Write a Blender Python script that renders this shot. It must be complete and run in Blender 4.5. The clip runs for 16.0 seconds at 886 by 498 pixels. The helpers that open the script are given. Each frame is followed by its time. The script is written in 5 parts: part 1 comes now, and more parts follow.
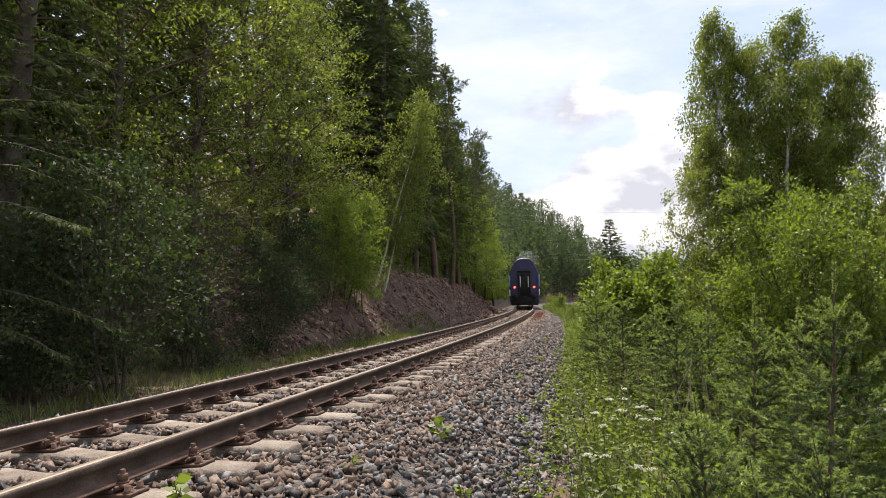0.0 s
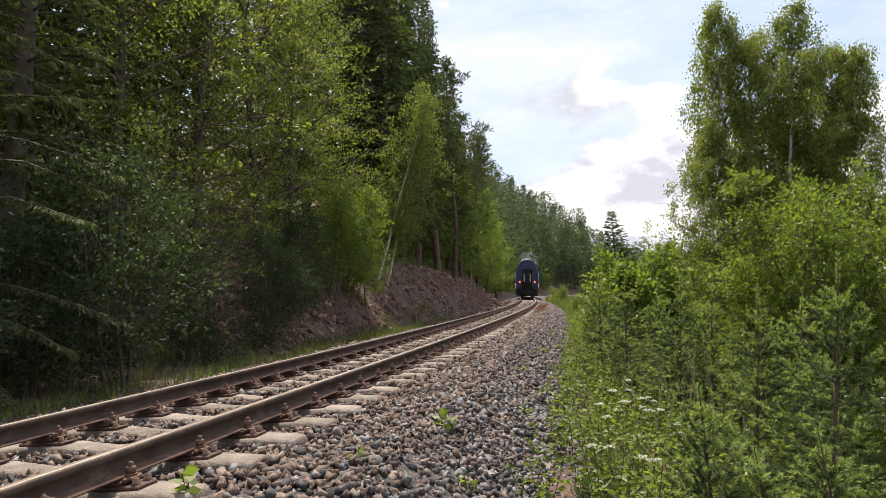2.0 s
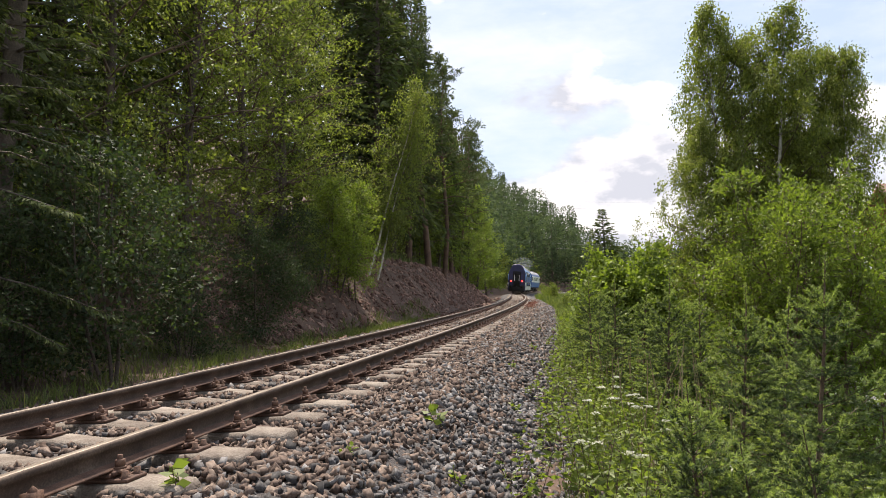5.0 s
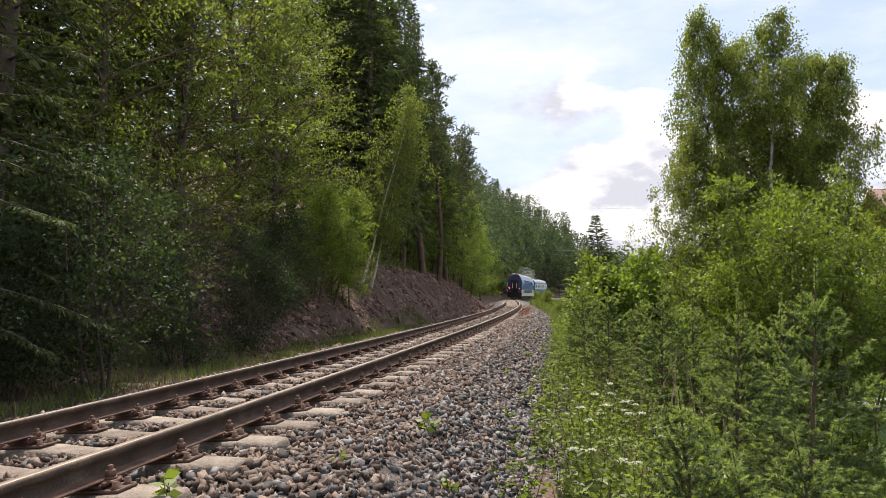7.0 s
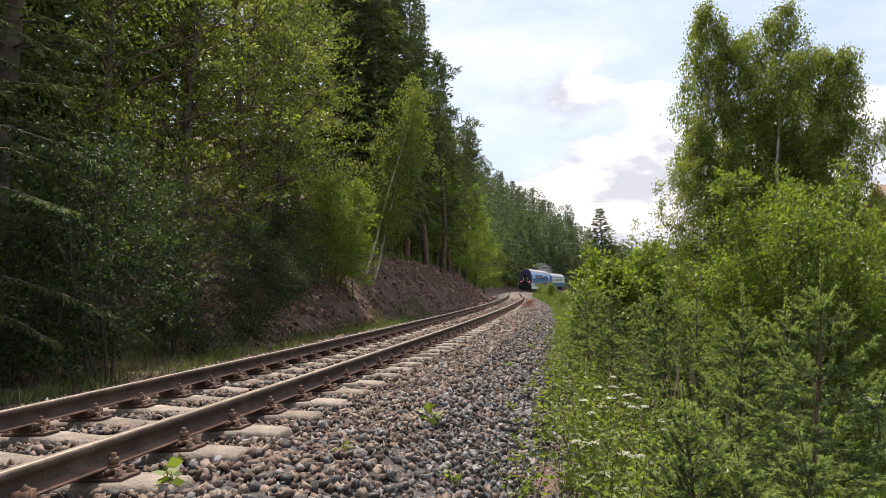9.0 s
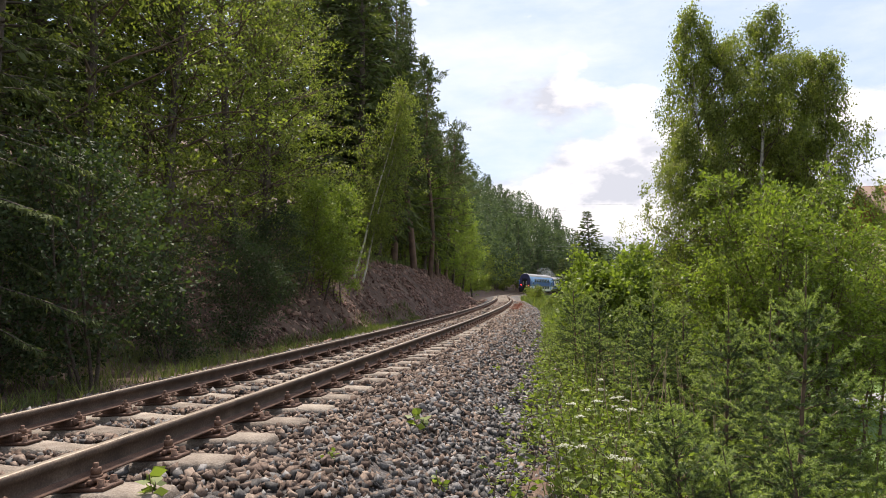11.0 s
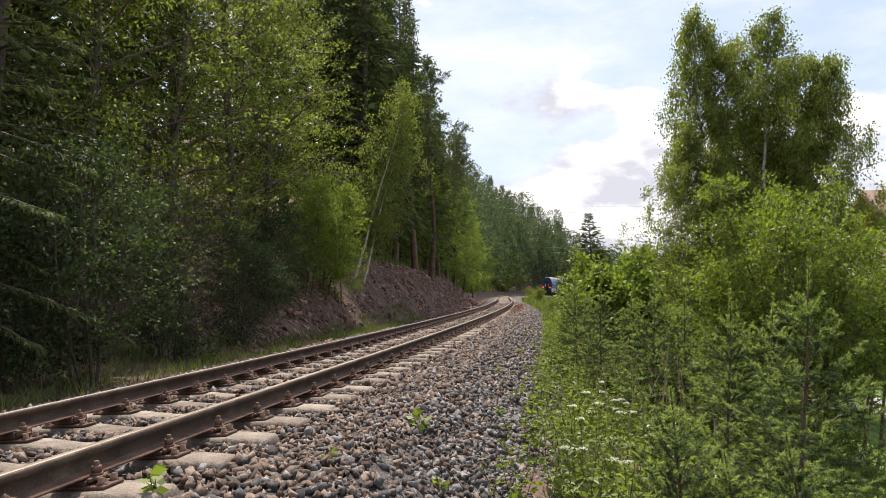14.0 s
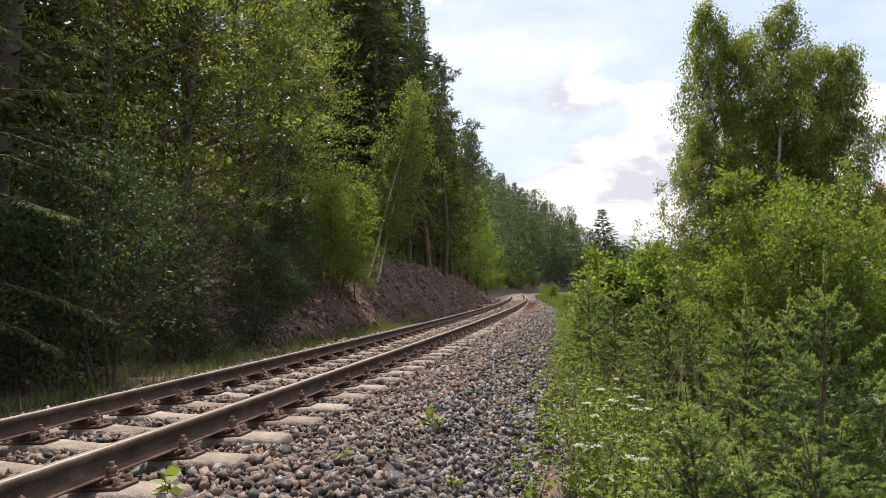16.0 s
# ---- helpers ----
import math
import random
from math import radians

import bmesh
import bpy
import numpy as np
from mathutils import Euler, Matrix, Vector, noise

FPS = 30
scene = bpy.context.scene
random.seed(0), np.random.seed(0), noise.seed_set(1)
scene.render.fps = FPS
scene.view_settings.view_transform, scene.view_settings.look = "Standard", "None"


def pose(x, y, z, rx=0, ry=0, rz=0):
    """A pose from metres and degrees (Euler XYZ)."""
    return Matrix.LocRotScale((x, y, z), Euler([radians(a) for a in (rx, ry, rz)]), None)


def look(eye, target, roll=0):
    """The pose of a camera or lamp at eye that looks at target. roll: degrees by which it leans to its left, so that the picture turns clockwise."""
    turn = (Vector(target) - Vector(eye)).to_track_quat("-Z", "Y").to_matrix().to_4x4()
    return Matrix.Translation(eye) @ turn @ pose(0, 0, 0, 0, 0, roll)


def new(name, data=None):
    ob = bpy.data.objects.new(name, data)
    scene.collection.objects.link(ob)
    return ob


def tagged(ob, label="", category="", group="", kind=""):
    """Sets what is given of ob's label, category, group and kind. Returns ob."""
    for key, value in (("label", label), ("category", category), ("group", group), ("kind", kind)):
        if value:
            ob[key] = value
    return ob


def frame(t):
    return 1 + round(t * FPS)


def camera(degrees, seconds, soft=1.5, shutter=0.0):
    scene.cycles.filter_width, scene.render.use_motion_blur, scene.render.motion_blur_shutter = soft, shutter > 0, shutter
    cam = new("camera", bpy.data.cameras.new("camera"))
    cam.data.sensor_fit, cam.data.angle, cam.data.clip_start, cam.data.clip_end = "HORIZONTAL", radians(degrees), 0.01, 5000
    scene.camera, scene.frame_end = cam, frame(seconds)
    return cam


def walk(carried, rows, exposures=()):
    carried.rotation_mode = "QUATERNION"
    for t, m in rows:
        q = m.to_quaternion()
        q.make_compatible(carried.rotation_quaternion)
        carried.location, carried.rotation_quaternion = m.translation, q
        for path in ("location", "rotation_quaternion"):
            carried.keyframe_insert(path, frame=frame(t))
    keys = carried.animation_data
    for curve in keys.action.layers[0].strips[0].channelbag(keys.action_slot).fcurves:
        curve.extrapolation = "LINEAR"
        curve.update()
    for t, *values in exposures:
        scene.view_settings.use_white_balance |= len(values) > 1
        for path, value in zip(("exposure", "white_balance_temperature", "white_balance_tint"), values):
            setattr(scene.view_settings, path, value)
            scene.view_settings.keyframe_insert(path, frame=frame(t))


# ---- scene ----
cam = camera(65.5, 16.0, soft=0.45)
walk(cam, [
    (0.0, pose(0.000, 0.000, 0.830, 93.89, 0.27, -0.00)),
    (0.5, pose(0.002, -0.004, 0.825, 93.48, 0.48, -0.15)),
    (1.0, pose(-0.001, -0.022, 0.828, 93.47, 0.62, 0.41)),
    (1.5, pose(-0.003, -0.017, 0.828, 93.82, 0.62, 0.43)),
    (2.0, pose(-0.011, -0.008, 0.827, 93.29, 0.58, 0.21)),
    (2.5, pose(-0.005, -0.017, 0.828, 93.56, 0.38, 0.67)),
    (3.0, pose(-0.000, -0.024, 0.834, 93.58, 0.61, 0.52)),
    (3.5, pose(-0.007, -0.018, 0.828, 93.66, 0.44, 0.05)),
    (3.7, pose(-0.009, -0.027, 0.831, 93.51, 0.28, -0.30)),
    (5.8, pose(-0.017, -0.008, 0.821, 92.94, 0.09, -0.65)),
    (6.0, pose(-0.007, -0.003, 0.830, 93.14, 0.18, -0.65)),
    (6.5, pose(-0.006, -0.009, 0.830, 93.56, 0.12, -1.04)),
    (7.0, pose(-0.004, -0.025, 0.831, 93.52, 0.29, -1.07)),
    (7.5, pose(-0.014, -0.014, 0.832, 93.36, 0.16, -0.72)),
    (8.0, pose(-0.002, -0.017, 0.826, 93.28, 0.01, -0.27)),
    (8.5, pose(-0.001, -0.033, 0.838, 93.35, -0.21, -0.58)),
    (9.0, pose(-0.008, -0.010, 0.828, 92.85, -0.23, -0.80)),
    (9.2, pose(0.000, -0.000, 0.830, 92.72, 0.27, -0.63)),
    (11.5, pose(0.005, 0.007, 0.836, 93.19, 0.13, -1.92)),
    (12.0, pose(0.013, 0.035, 0.831, 93.15, 0.37, -1.98)),
    (12.5, pose(0.012, 0.032, 0.831, 92.96, 0.47, -2.37)),
    (13.0, pose(0.008, 0.035, 0.828, 92.35, 0.54, -2.01)),
    (13.5, pose(0.006, 0.004, 0.841, 93.00, 0.11, -1.98)),
    (14.0, pose(-0.003, 0.009, 0.836, 93.20, -0.31, -1.70)),
    (14.5, pose(-0.007, -0.002, 0.837, 93.08, -0.09, -1.89)),
    (15.0, pose(-0.002, -0.007, 0.844, 93.08, 0.22, -1.40)),
    (15.5, pose(0.004, 0.011, 0.832, 92.98, 0.51, -0.69)),
    (16.0, pose(0.011, 0.023, 0.836, 93.05, 0.33, -0.57)),
], exposures=[(0.0, 0.78, 6650, 15), (16.0, 0.78, 6650, 15)])

# ---- daylight: sun high, ahead and a little to the left, broken white cloud ----
SUN_AZ, SUN_EL = radians(-13), radians(61)
sun = new("sun", bpy.data.lights.new("sun", "SUN"))
sun.data.energy, sun.data.angle, sun.data.color = 5.0, radians(0.6), (1.0, 0.93, 0.82)
sun.matrix_world = look((0, 0, 60), (-60 * math.sin(SUN_AZ) / math.tan(SUN_EL), -60 * math.cos(SUN_AZ) / math.tan(SUN_EL), 0))


def ramp_between(n, lo, hi):
    r = n.new("ShaderNodeValToRGB")
    r.color_ramp.elements[0].position, r.color_ramp.elements[1].position = lo, hi
    return r


def sky_world():
    w = bpy.data.worlds.new("sky")
    scene.world = w
    w.use_nodes = True
    nt = w.node_tree
    n, l = nt.nodes, nt.links
    n.clear()
    out, bg = n.new("ShaderNodeOutputWorld"), n.new("ShaderNodeBackground")
    sky = n.new("ShaderNodeTexSky")
    sky.sky_type, sky.sun_disc = "NISHITA", False
    sky.sun_elevation, sky.sun_rotation = SUN_EL, SUN_AZ
    sky.air_density, sky.dust_density = 1.0, 1.2
    gain = n.new("ShaderNodeVectorMath")
    gain.operation = "SCALE"
    gain.inputs["Scale"].default_value = 0.12
    l.new(sky.outputs[0], gain.inputs[0])
    tc, sep = n.new("ShaderNodeTexCoord"), n.new("ShaderNodeSeparateXYZ")
    l.new(tc.outputs["Generated"], sep.inputs[0])

    def maths(op, a, b):
        m = n.new("ShaderNodeMath")
        m.operation = op
        for k, v in enumerate((a, b)):
            if isinstance(v, (int, float)):
                m.inputs[k].default_value = v
            else:
                l.new(v, m.inputs[k])
        return m.outputs[0]
    def fbm(scale, detail, shift, squeeze=1.9, rough=0.55):
        mp, tx = n.new("ShaderNodeMapping"), n.new("ShaderNodeTexNoise")
        mp.inputs["Location"].default_value = shift
        mp.inputs["Scale"].default_value = (1, 1, squeeze)
        l.new(tc.outputs["Generated"], mp.inputs[0])
        l.new(mp.outputs[0], tx.inputs["Vector"])
        tx.inputs["Scale"].default_value, tx.inputs["Detail"].default_value = scale, detail
        tx.inputs["Roughness"].default_value = rough
        return tx.outputs[0]
    # heaped clouds: more of them low over the horizon, tops lit, bellies grey where more cloud lies above
    low = maths("MAXIMUM", maths("SUBTRACT", 0.24, sep.outputs[2]), -0.12)
    heap, above = fbm(4.2, 9, (3.1, 0.4, 0.25)), fbm(4.2, 9, (3.1, 0.4, 0.37))
    cover = maths("ADD", maths("ADD", maths("MULTIPLY", heap, 0.75), 0.135), maths("MULTIPLY", low, 1.1))
    ramp = n.new("ShaderNodeValToRGB")
    ramp.color_ramp.elements[0].position, ramp.color_ramp.elements[1].position = 0.50, 0.56
    l.new(cover, ramp.inputs[0])
    shade = n.new("ShaderNodeValToRGB")
    shade.color_ramp.elements[0].position, shade.color_ramp.elements[1].position = 0.41, 0.56
    shade.color_ramp.elements[0].color, shade.color_ramp.elements[1].color = (0.56, 0.59, 0.65, 1), (0.98, 0.97, 0.96, 1)
    relief = maths("ADD", maths("MULTIPLY", maths("SUBTRACT", heap, above), 0.8), maths("MULTIPLY", fbm(7.0, 7, (0.3, 5.0, 0)), 0.95))
    l.new(relief, shade.inputs[0])
    haze = n.new("ShaderNodeMix")
    haze.data_type = "RGBA"
    haze.inputs[0].default_value = 0.7
    l.new(gain.outputs[0], haze.inputs[6])
    haze.inputs[7].default_value = (0.56, 0.68, 0.86, 1)
    mix = n.new("ShaderNodeMix")
    mix.data_type = "RGBA"
    l.new(ramp.outputs[0], mix.inputs[0])
    wisp, thin = ramp_between(n, 0.40, 0.72), n.new("ShaderNodeMix")
    thin.data_type = "RGBA"
    l.new(fbm(2.4, 8, (1.7, 2.2, 0), 3.0, 0.62), wisp.inputs[0])
    l.new(wisp.outputs[0], thin.inputs[0])
    l.new(haze.outputs[2], thin.inputs[6])
    thin.inputs[7].default_value = (0.80, 0.85, 0.92, 1)
    l.new(thin.outputs[2], mix.inputs[6])
    l.new(shade.outputs[0], mix.inputs[7])
    l.new(mix.outputs[2], bg.inputs[0])
    bg.inputs[1].default_value = 0.78
    l.new(bg.outputs[0], out.inputs[0])


sky_world()


# ---- materials ----
def nodes_of(name):
    m = bpy.data.materials.new(name)
    m.use_nodes = True
    nt = m.node_tree
    return m, nt.nodes, nt.links, nt.nodes["Principled BSDF"]


def ramp_of(n, stops):
    r = n.new("ShaderNodeValToRGB")
    while len(r.color_ramp.elements) < len(stops):
        r.color_ramp.elements.new(0.5)
    for e, (p, c) in zip(r.color_ramp.elements, stops):
        e.position, e.color = p, (*c, 1)
    return r


def surface(name, a, b, c=None, scale=6.0, fine=60.0, rough=0.8, metal=0.0, bump=0.3, depth=0.01, piece=0.0, island=0.0, spec=0.4):
    """Two scales of noise between the colours a, b and stains of c, with fine relief."""
    m, n, l, p = nodes_of(name)
    tc = n.new("ShaderNodeTexCoord")
    big, small = n.new("ShaderNodeTexNoise"), n.new("ShaderNodeTexNoise")
    for t, s, d in ((big, scale, 5), (small, fine, 6)):
        t.inputs["Scale"].default_value, t.inputs["Detail"].default_value = s, d
        l.new(tc.outputs["Object"], t.inputs["Vector"])
    mixed = n.new("ShaderNodeMath")
    mixed.operation = "MULTIPLY_ADD"
    mixed.inputs[1].default_value = 0.45
    l.new(small.outputs[0], mixed.inputs[0])
    half = n.new("ShaderNodeMath")
    half.operation = "MULTIPLY"
    half.inputs[1].default_value = 0.55
    l.new(big.outputs[0], half.inputs[0])
    l.new(half.outputs[0], mixed.inputs[2])
    value = mixed.outputs[0]
    for amount, kind in ((piece, "ShaderNodeObjectInfo"), (island, "ShaderNodeNewGeometry")):
        if amount:
            src = n.new(kind)
            k = n.new("ShaderNodeMath")
            k.operation = "MULTIPLY_ADD"
            k.inputs[1].default_value = amount
            l.new(src.outputs["Random" if piece and kind.endswith("Info") else "Random Per Island"], k.inputs[0])
            sub = n.new("ShaderNodeMath")
            sub.operation = "SUBTRACT"
            sub.inputs[1].default_value = amount / 2
            l.new(value, sub.inputs[0])
            l.new(sub.outputs[0], k.inputs[2])
            value = k.outputs[0]
    r = ramp_of(n, [(0.36, a), (0.52, b), (0.68, c or b)])
    l.new(value, r.inputs[0])
    l.new(r.outputs[0], p.inputs["Base Color"])
    p.inputs["Roughness"].default_value, p.inputs["Metallic"].default_value = rough, metal
    p.inputs["Specular IOR Level"].default_value = spec
    bm = n.new("ShaderNodeBump")
    bm.inputs["Strength"].default_value, bm.inputs["Distance"].default_value = bump, depth
    l.new(small.outputs[0], bm.inputs["Height"])
    l.new(bm.outputs[0], p.inputs["Normal"])
    return m


def leaf_material(name, dark, mid, light, glow=0.45, gloss=0.55, through_tint=(1.25, 1.35, 0.55)):
    """Thin leaves: part of the light comes through them, each leaf with its own tone."""
    m, n, l, p = nodes_of(name)
    geo, tc, big = n.new("ShaderNodeNewGeometry"), n.new("ShaderNodeTexCoord"), n.new("ShaderNodeTexNoise")
    big.inputs["Scale"].default_value, big.inputs["Detail"].default_value = 0.7, 3
    l.new(tc.outputs["Object"], big.inputs["Vector"])
    k = n.new("ShaderNodeMath")
    k.operation = "MULTIPLY_ADD"
    k.inputs[1].default_value = 0.55
    l.new(geo.outputs["Random Per Island"], k.inputs[0])
    h = n.new("ShaderNodeMath")
    h.operation = "MULTIPLY_ADD"
    h.inputs[1].default_value, h.inputs[2].default_value = 0.9, -0.22
    l.new(big.outputs[0], h.inputs[0])
    l.new(h.outputs[0], k.inputs[2])
    r = ramp_of(n, [(0.12, dark), (0.5, mid), (0.92, light)])
    l.new(k.outputs[0], r.inputs[0])
    l.new(r.outputs[0], p.inputs["Base Color"])
    p.inputs["Roughness"].default_value, p.inputs["Specular IOR Level"].default_value = gloss, 0.4 if gloss < 0.8 else 0.1
    tr, mx, tint = n.new("ShaderNodeBsdfTranslucent"), n.new("ShaderNodeMixShader"), n.new("ShaderNodeMix")
    tint.data_type, tint.blend_type = "RGBA", "MULTIPLY"
    tint.inputs[0].default_value = 1.0
    l.new(r.outputs[0], tint.inputs[6])
    tint.inputs[7].default_value = (*through_tint, 1)
    l.new(tint.outputs[2], tr.inputs[0])
    mx.inputs[0].default_value = glow
    l.new(p.outputs[0], mx.inputs[1])
    l.new(tr.outputs[0], mx.inputs[2])
    l.new(mx.outputs[0], n["Material Output"].inputs[0])
    return m


def glow_material(name, color, strength):
    m, n, l, p = nodes_of(name)
    p.inputs["Base Color"].default_value = (*color, 1)
    p.inputs["Emission Color"].default_value, p.inputs["Emission Strength"].default_value = (*color, 1), strength
    return m


M_EARTH = surface("earth_and_litter", (0.048, 0.028, 0.019), (0.092, 0.056, 0.038), (0.15, 0.10, 0.07), 1.2, 30, 0.95, bump=0.6, depth=0.03)
M_BALLAST = surface("ballast_bed", (0.035, 0.03, 0.028), (0.075, 0.065, 0.06), (0.13, 0.12, 0.115), 9, 40, 0.9, bump=1.0, depth=0.04)
M_STONE = surface("crushed_stone", (0.042, 0.039, 0.037), (0.100, 0.093, 0.089), (0.21, 0.20, 0.192), 6, 70, 0.9, bump=0.3, depth=0.006, island=0.34)
M_STONE_RUST = surface("rust_dusted_stone", (0.052, 0.034, 0.025), (0.118, 0.080, 0.060), (0.21, 0.16, 0.125), 6, 70, 0.92, bump=0.3, depth=0.006, island=0.34)
M_CONCRETE = surface("weathered_concrete", (0.080, 0.062, 0.048), (0.175, 0.142, 0.112), (0.28, 0.24, 0.195), 5, 80, 0.92, bump=0.6, depth=0.012, piece=0.2)
M_RUST = surface("rusty_steel", (0.045, 0.026, 0.018), (0.11, 0.060, 0.040), (0.17, 0.10, 0.065), 8, 120, 0.75, 0.25, 0.25, 0.003)
M_RAILWEB = surface("rail_steel_brown", (0.038, 0.025, 0.018), (0.075, 0.052, 0.038), (0.14, 0.105, 0.078), 5, 90, 0.72, 0.3, 0.2, 0.003)
M_RAILTOP = surface("worn_rail_top", (0.14, 0.11, 0.085), (0.21, 0.175, 0.14), (0.28, 0.24, 0.20), 3, 50, 0.5, 0.7, 0.08, 0.001)
M_ROCK = surface("bank_rock", (0.070, 0.036, 0.025), (0.150, 0.082, 0.058), (0.28, 0.18, 0.135), 2.5, 25, 0.9, bump=0.5, depth=0.02, island=0.4)
M_BARK = surface("grey_brown_bark", (0.035, 0.027, 0.02), (0.085, 0.066, 0.05), (0.15, 0.125, 0.10), 3, 45, 0.95, bump=0.7, depth=0.02)
M_PINEBARK = surface("reddish_pine_bark", (0.05, 0.032, 0.024), (0.12, 0.075, 0.052), (0.19, 0.12, 0.085), 2, 30, 0.95, bump=0.7, depth=0.03)
M_BIRCHBARK = surface("white_birch_bark", (0.08, 0.07, 0.06), (0.40, 0.37, 0.33), (0.62, 0.60, 0.56), 5, 30, 0.8, bump=0.3, depth=0.01)
M_TWIG = surface("brown_twigs", (0.05, 0.035, 0.022), (0.11, 0.075, 0.05), (0.16, 0.12, 0.085), 6, 60, 0.9, bump=0.3, depth=0.004)
L_HORN = leaf_material("hornbeam_leaves", (0.062, 0.076, 0.020), (0.155, 0.184, 0.042), (0.268, 0.300, 0.076), 0.52, through_tint=(1.22, 1.36, 0.55))
# dull green, darkened further: shade under the trees is put into the leaf colour
L_DULL_SHADED = leaf_material("dull_green_shaded_leaves", (0.018, 0.031, 0.013), (0.040, 0.062, 0.023), (0.072, 0.100, 0.040), 0.4, 0.7)
L_BIRCH = leaf_material("birch_leaves", (0.075, 0.096, 0.022), (0.165, 0.198, 0.045), (0.265, 0.295, 0.082), 0.56)
L_BRIGHT = leaf_material("bright_shrub_leaves", (0.070, 0.100, 0.016), (0.145, 0.195, 0.032), (0.240, 0.300, 0.062), 0.5)
L_SPRUCE = leaf_material("spruce_needles", (0.036, 0.047, 0.022), (0.080, 0.100, 0.042), (0.150, 0.175, 0.072), 0.32, 0.8)
L_YOUNG = leaf_material("fresh_spruce_needles", (0.100, 0.135, 0.045), (0.215, 0.270, 0.098), (0.345, 0.395, 0.170), 0.5)
L_OLD = leaf_material("older_spruce_needles", (0.034, 0.052, 0.024), (0.080, 0.112, 0.048), (0.145, 0.185, 0.080), 0.35, 0.7)
L_PINE = leaf_material("pine_needles", (0.038, 0.050, 0.028), (0.076, 0.096, 0.048), (0.125, 0.150, 0.074), 0.28, 0.8)
# far foliage greyed, paled and blued: distance haze mixed into the leaf colour
L_FAR_HAZED = leaf_material("far_wood_foliage_hazed", (0.040, 0.058, 0.040), (0.076, 0.102, 0.066), (0.120, 0.150, 0.095), 0.35, 0.9)
L_GRASS = leaf_material("grass_blades", (0.052, 0.070, 0.018), (0.105, 0.135, 0.036), (0.200, 0.205, 0.085), 0.4)
L_WEED = leaf_material("weed_leaves", (0.075, 0.105, 0.022), (0.150, 0.195, 0.042), (0.245, 0.290, 0.082), 0.5)
L_RED = leaf_material("reddish_weed", (0.085, 0.035, 0.026), (0.145, 0.062, 0.045), (0.19, 0.11, 0.07), 0.4, through_tint=(1.3, 0.9, 0.7))
L_UMBEL = leaf_material("cream_umbel_flowers", (0.42, 0.42, 0.32), (0.62, 0.62, 0.52), (0.78, 0.78, 0.70), 0.35, through_tint=(1.1, 1.1, 0.95))
M_LAWN = surface("lawn", (0.045, 0.085, 0.018), (0.09, 0.145, 0.03), (0.14, 0.19, 0.05), 1.5, 60, 0.95, bump=0.6, depth=0.03)
M_BLUE = surface("blue_coach_paint", (0.030, 0.085, 0.26), (0.036, 0.10, 0.31), (0.045, 0.12, 0.34), 1.5, 25, 0.4, bump=0.03)
M_LIGHTBLUE = surface("light_blue_paint", (0.12, 0.27, 0.52), (0.15, 0.32, 0.58), (0.18, 0.36, 0.62), 1.5, 25, 0.4, bump=0.03)
M_WHITE = surface("dusty_white_paint", (0.50, 0.50, 0.49), (0.64, 0.64, 0.63), (0.72, 0.72, 0.71), 1.5, 25, 0.45, bump=0.03)
M_ENDWALL = surface("dark_navy_end_wall", (0.028, 0.028, 0.070), (0.036, 0.036, 0.092), (0.055, 0.050, 0.11), 1.5, 25, 0.55, bump=0.05)
M_ROOFGREY = surface("dusty_grey_coach_roof", (0.20, 0.20, 0.20), (0.30, 0.30, 0.30), (0.40, 0.39, 0.38), 1.2, 20, 0.6, bump=0.05)
M_UNDER = surface("sooty_underframe", (0.008, 0.007, 0.006), (0.018, 0.016, 0.014), (0.04, 0.032, 0.026), 3, 40, 0.85, bump=0.2)
M_GLASS = surface("dark_coach_glass", (0.010, 0.012, 0.015), (0.016, 0.019, 0.024), (0.03, 0.034, 0.04), 1, 20, 0.08, bump=0.0, spec=0.6)
M_YELLOW = surface("yellow_signal_paint", (0.50, 0.33, 0.03), (0.62, 0.42, 0.04), (0.66, 0.48, 0.08), 1.5, 25, 0.45, bump=0.03)
M_TAIL = glow_material("lit_red_tail_lamp", (1.0, 0.03, 0.02), 9.0)
M_TILE = surface("red_clay_roof_tile", (0.16, 0.055, 0.034), (0.30, 0.105, 0.065), (0.40, 0.17, 0.11), 3, 50, 0.75, bump=0.25, depth=0.006, piece=0.2)
M_PLASTER = surface("cream_plaster", (0.20, 0.17, 0.13), (0.26, 0.225, 0.175), (0.31, 0.27, 0.21), 1.5, 60, 0.95, bump=0.2)
M_PAVING = surface("grey_paving", (0.20, 0.20, 0.20), (0.29, 0.29, 0.285), (0.36, 0.355, 0.34), 3, 50, 0.9, bump=0.3, piece=0.15)
M_CHAIR = surface("dark_lacquered_metal", (0.012, 0.012, 0.013), (0.022, 0.022, 0.024), (0.04, 0.04, 0.04), 4, 60, 0.45, 0.3, 0.1)
M_FASCIA = surface("brown_stained_wood", (0.07, 0.035, 0.02), (0.13, 0.07, 0.04), (0.18, 0.10, 0.06), 3, 40, 0.7, bump=0.2)
M_WIRE = surface("grey_wire", (0.22, 0.22, 0.23), (0.28, 0.28, 0.29), (0.33, 0.33, 0.34), 4, 40, 0.5, 0.6, 0.05)
M_DRY = surface("dry_stalks", (0.16, 0.12, 0.07), (0.26, 0.20, 0.12), (0.34, 0.28, 0.18), 5, 60, 0.95, bump=0.2)


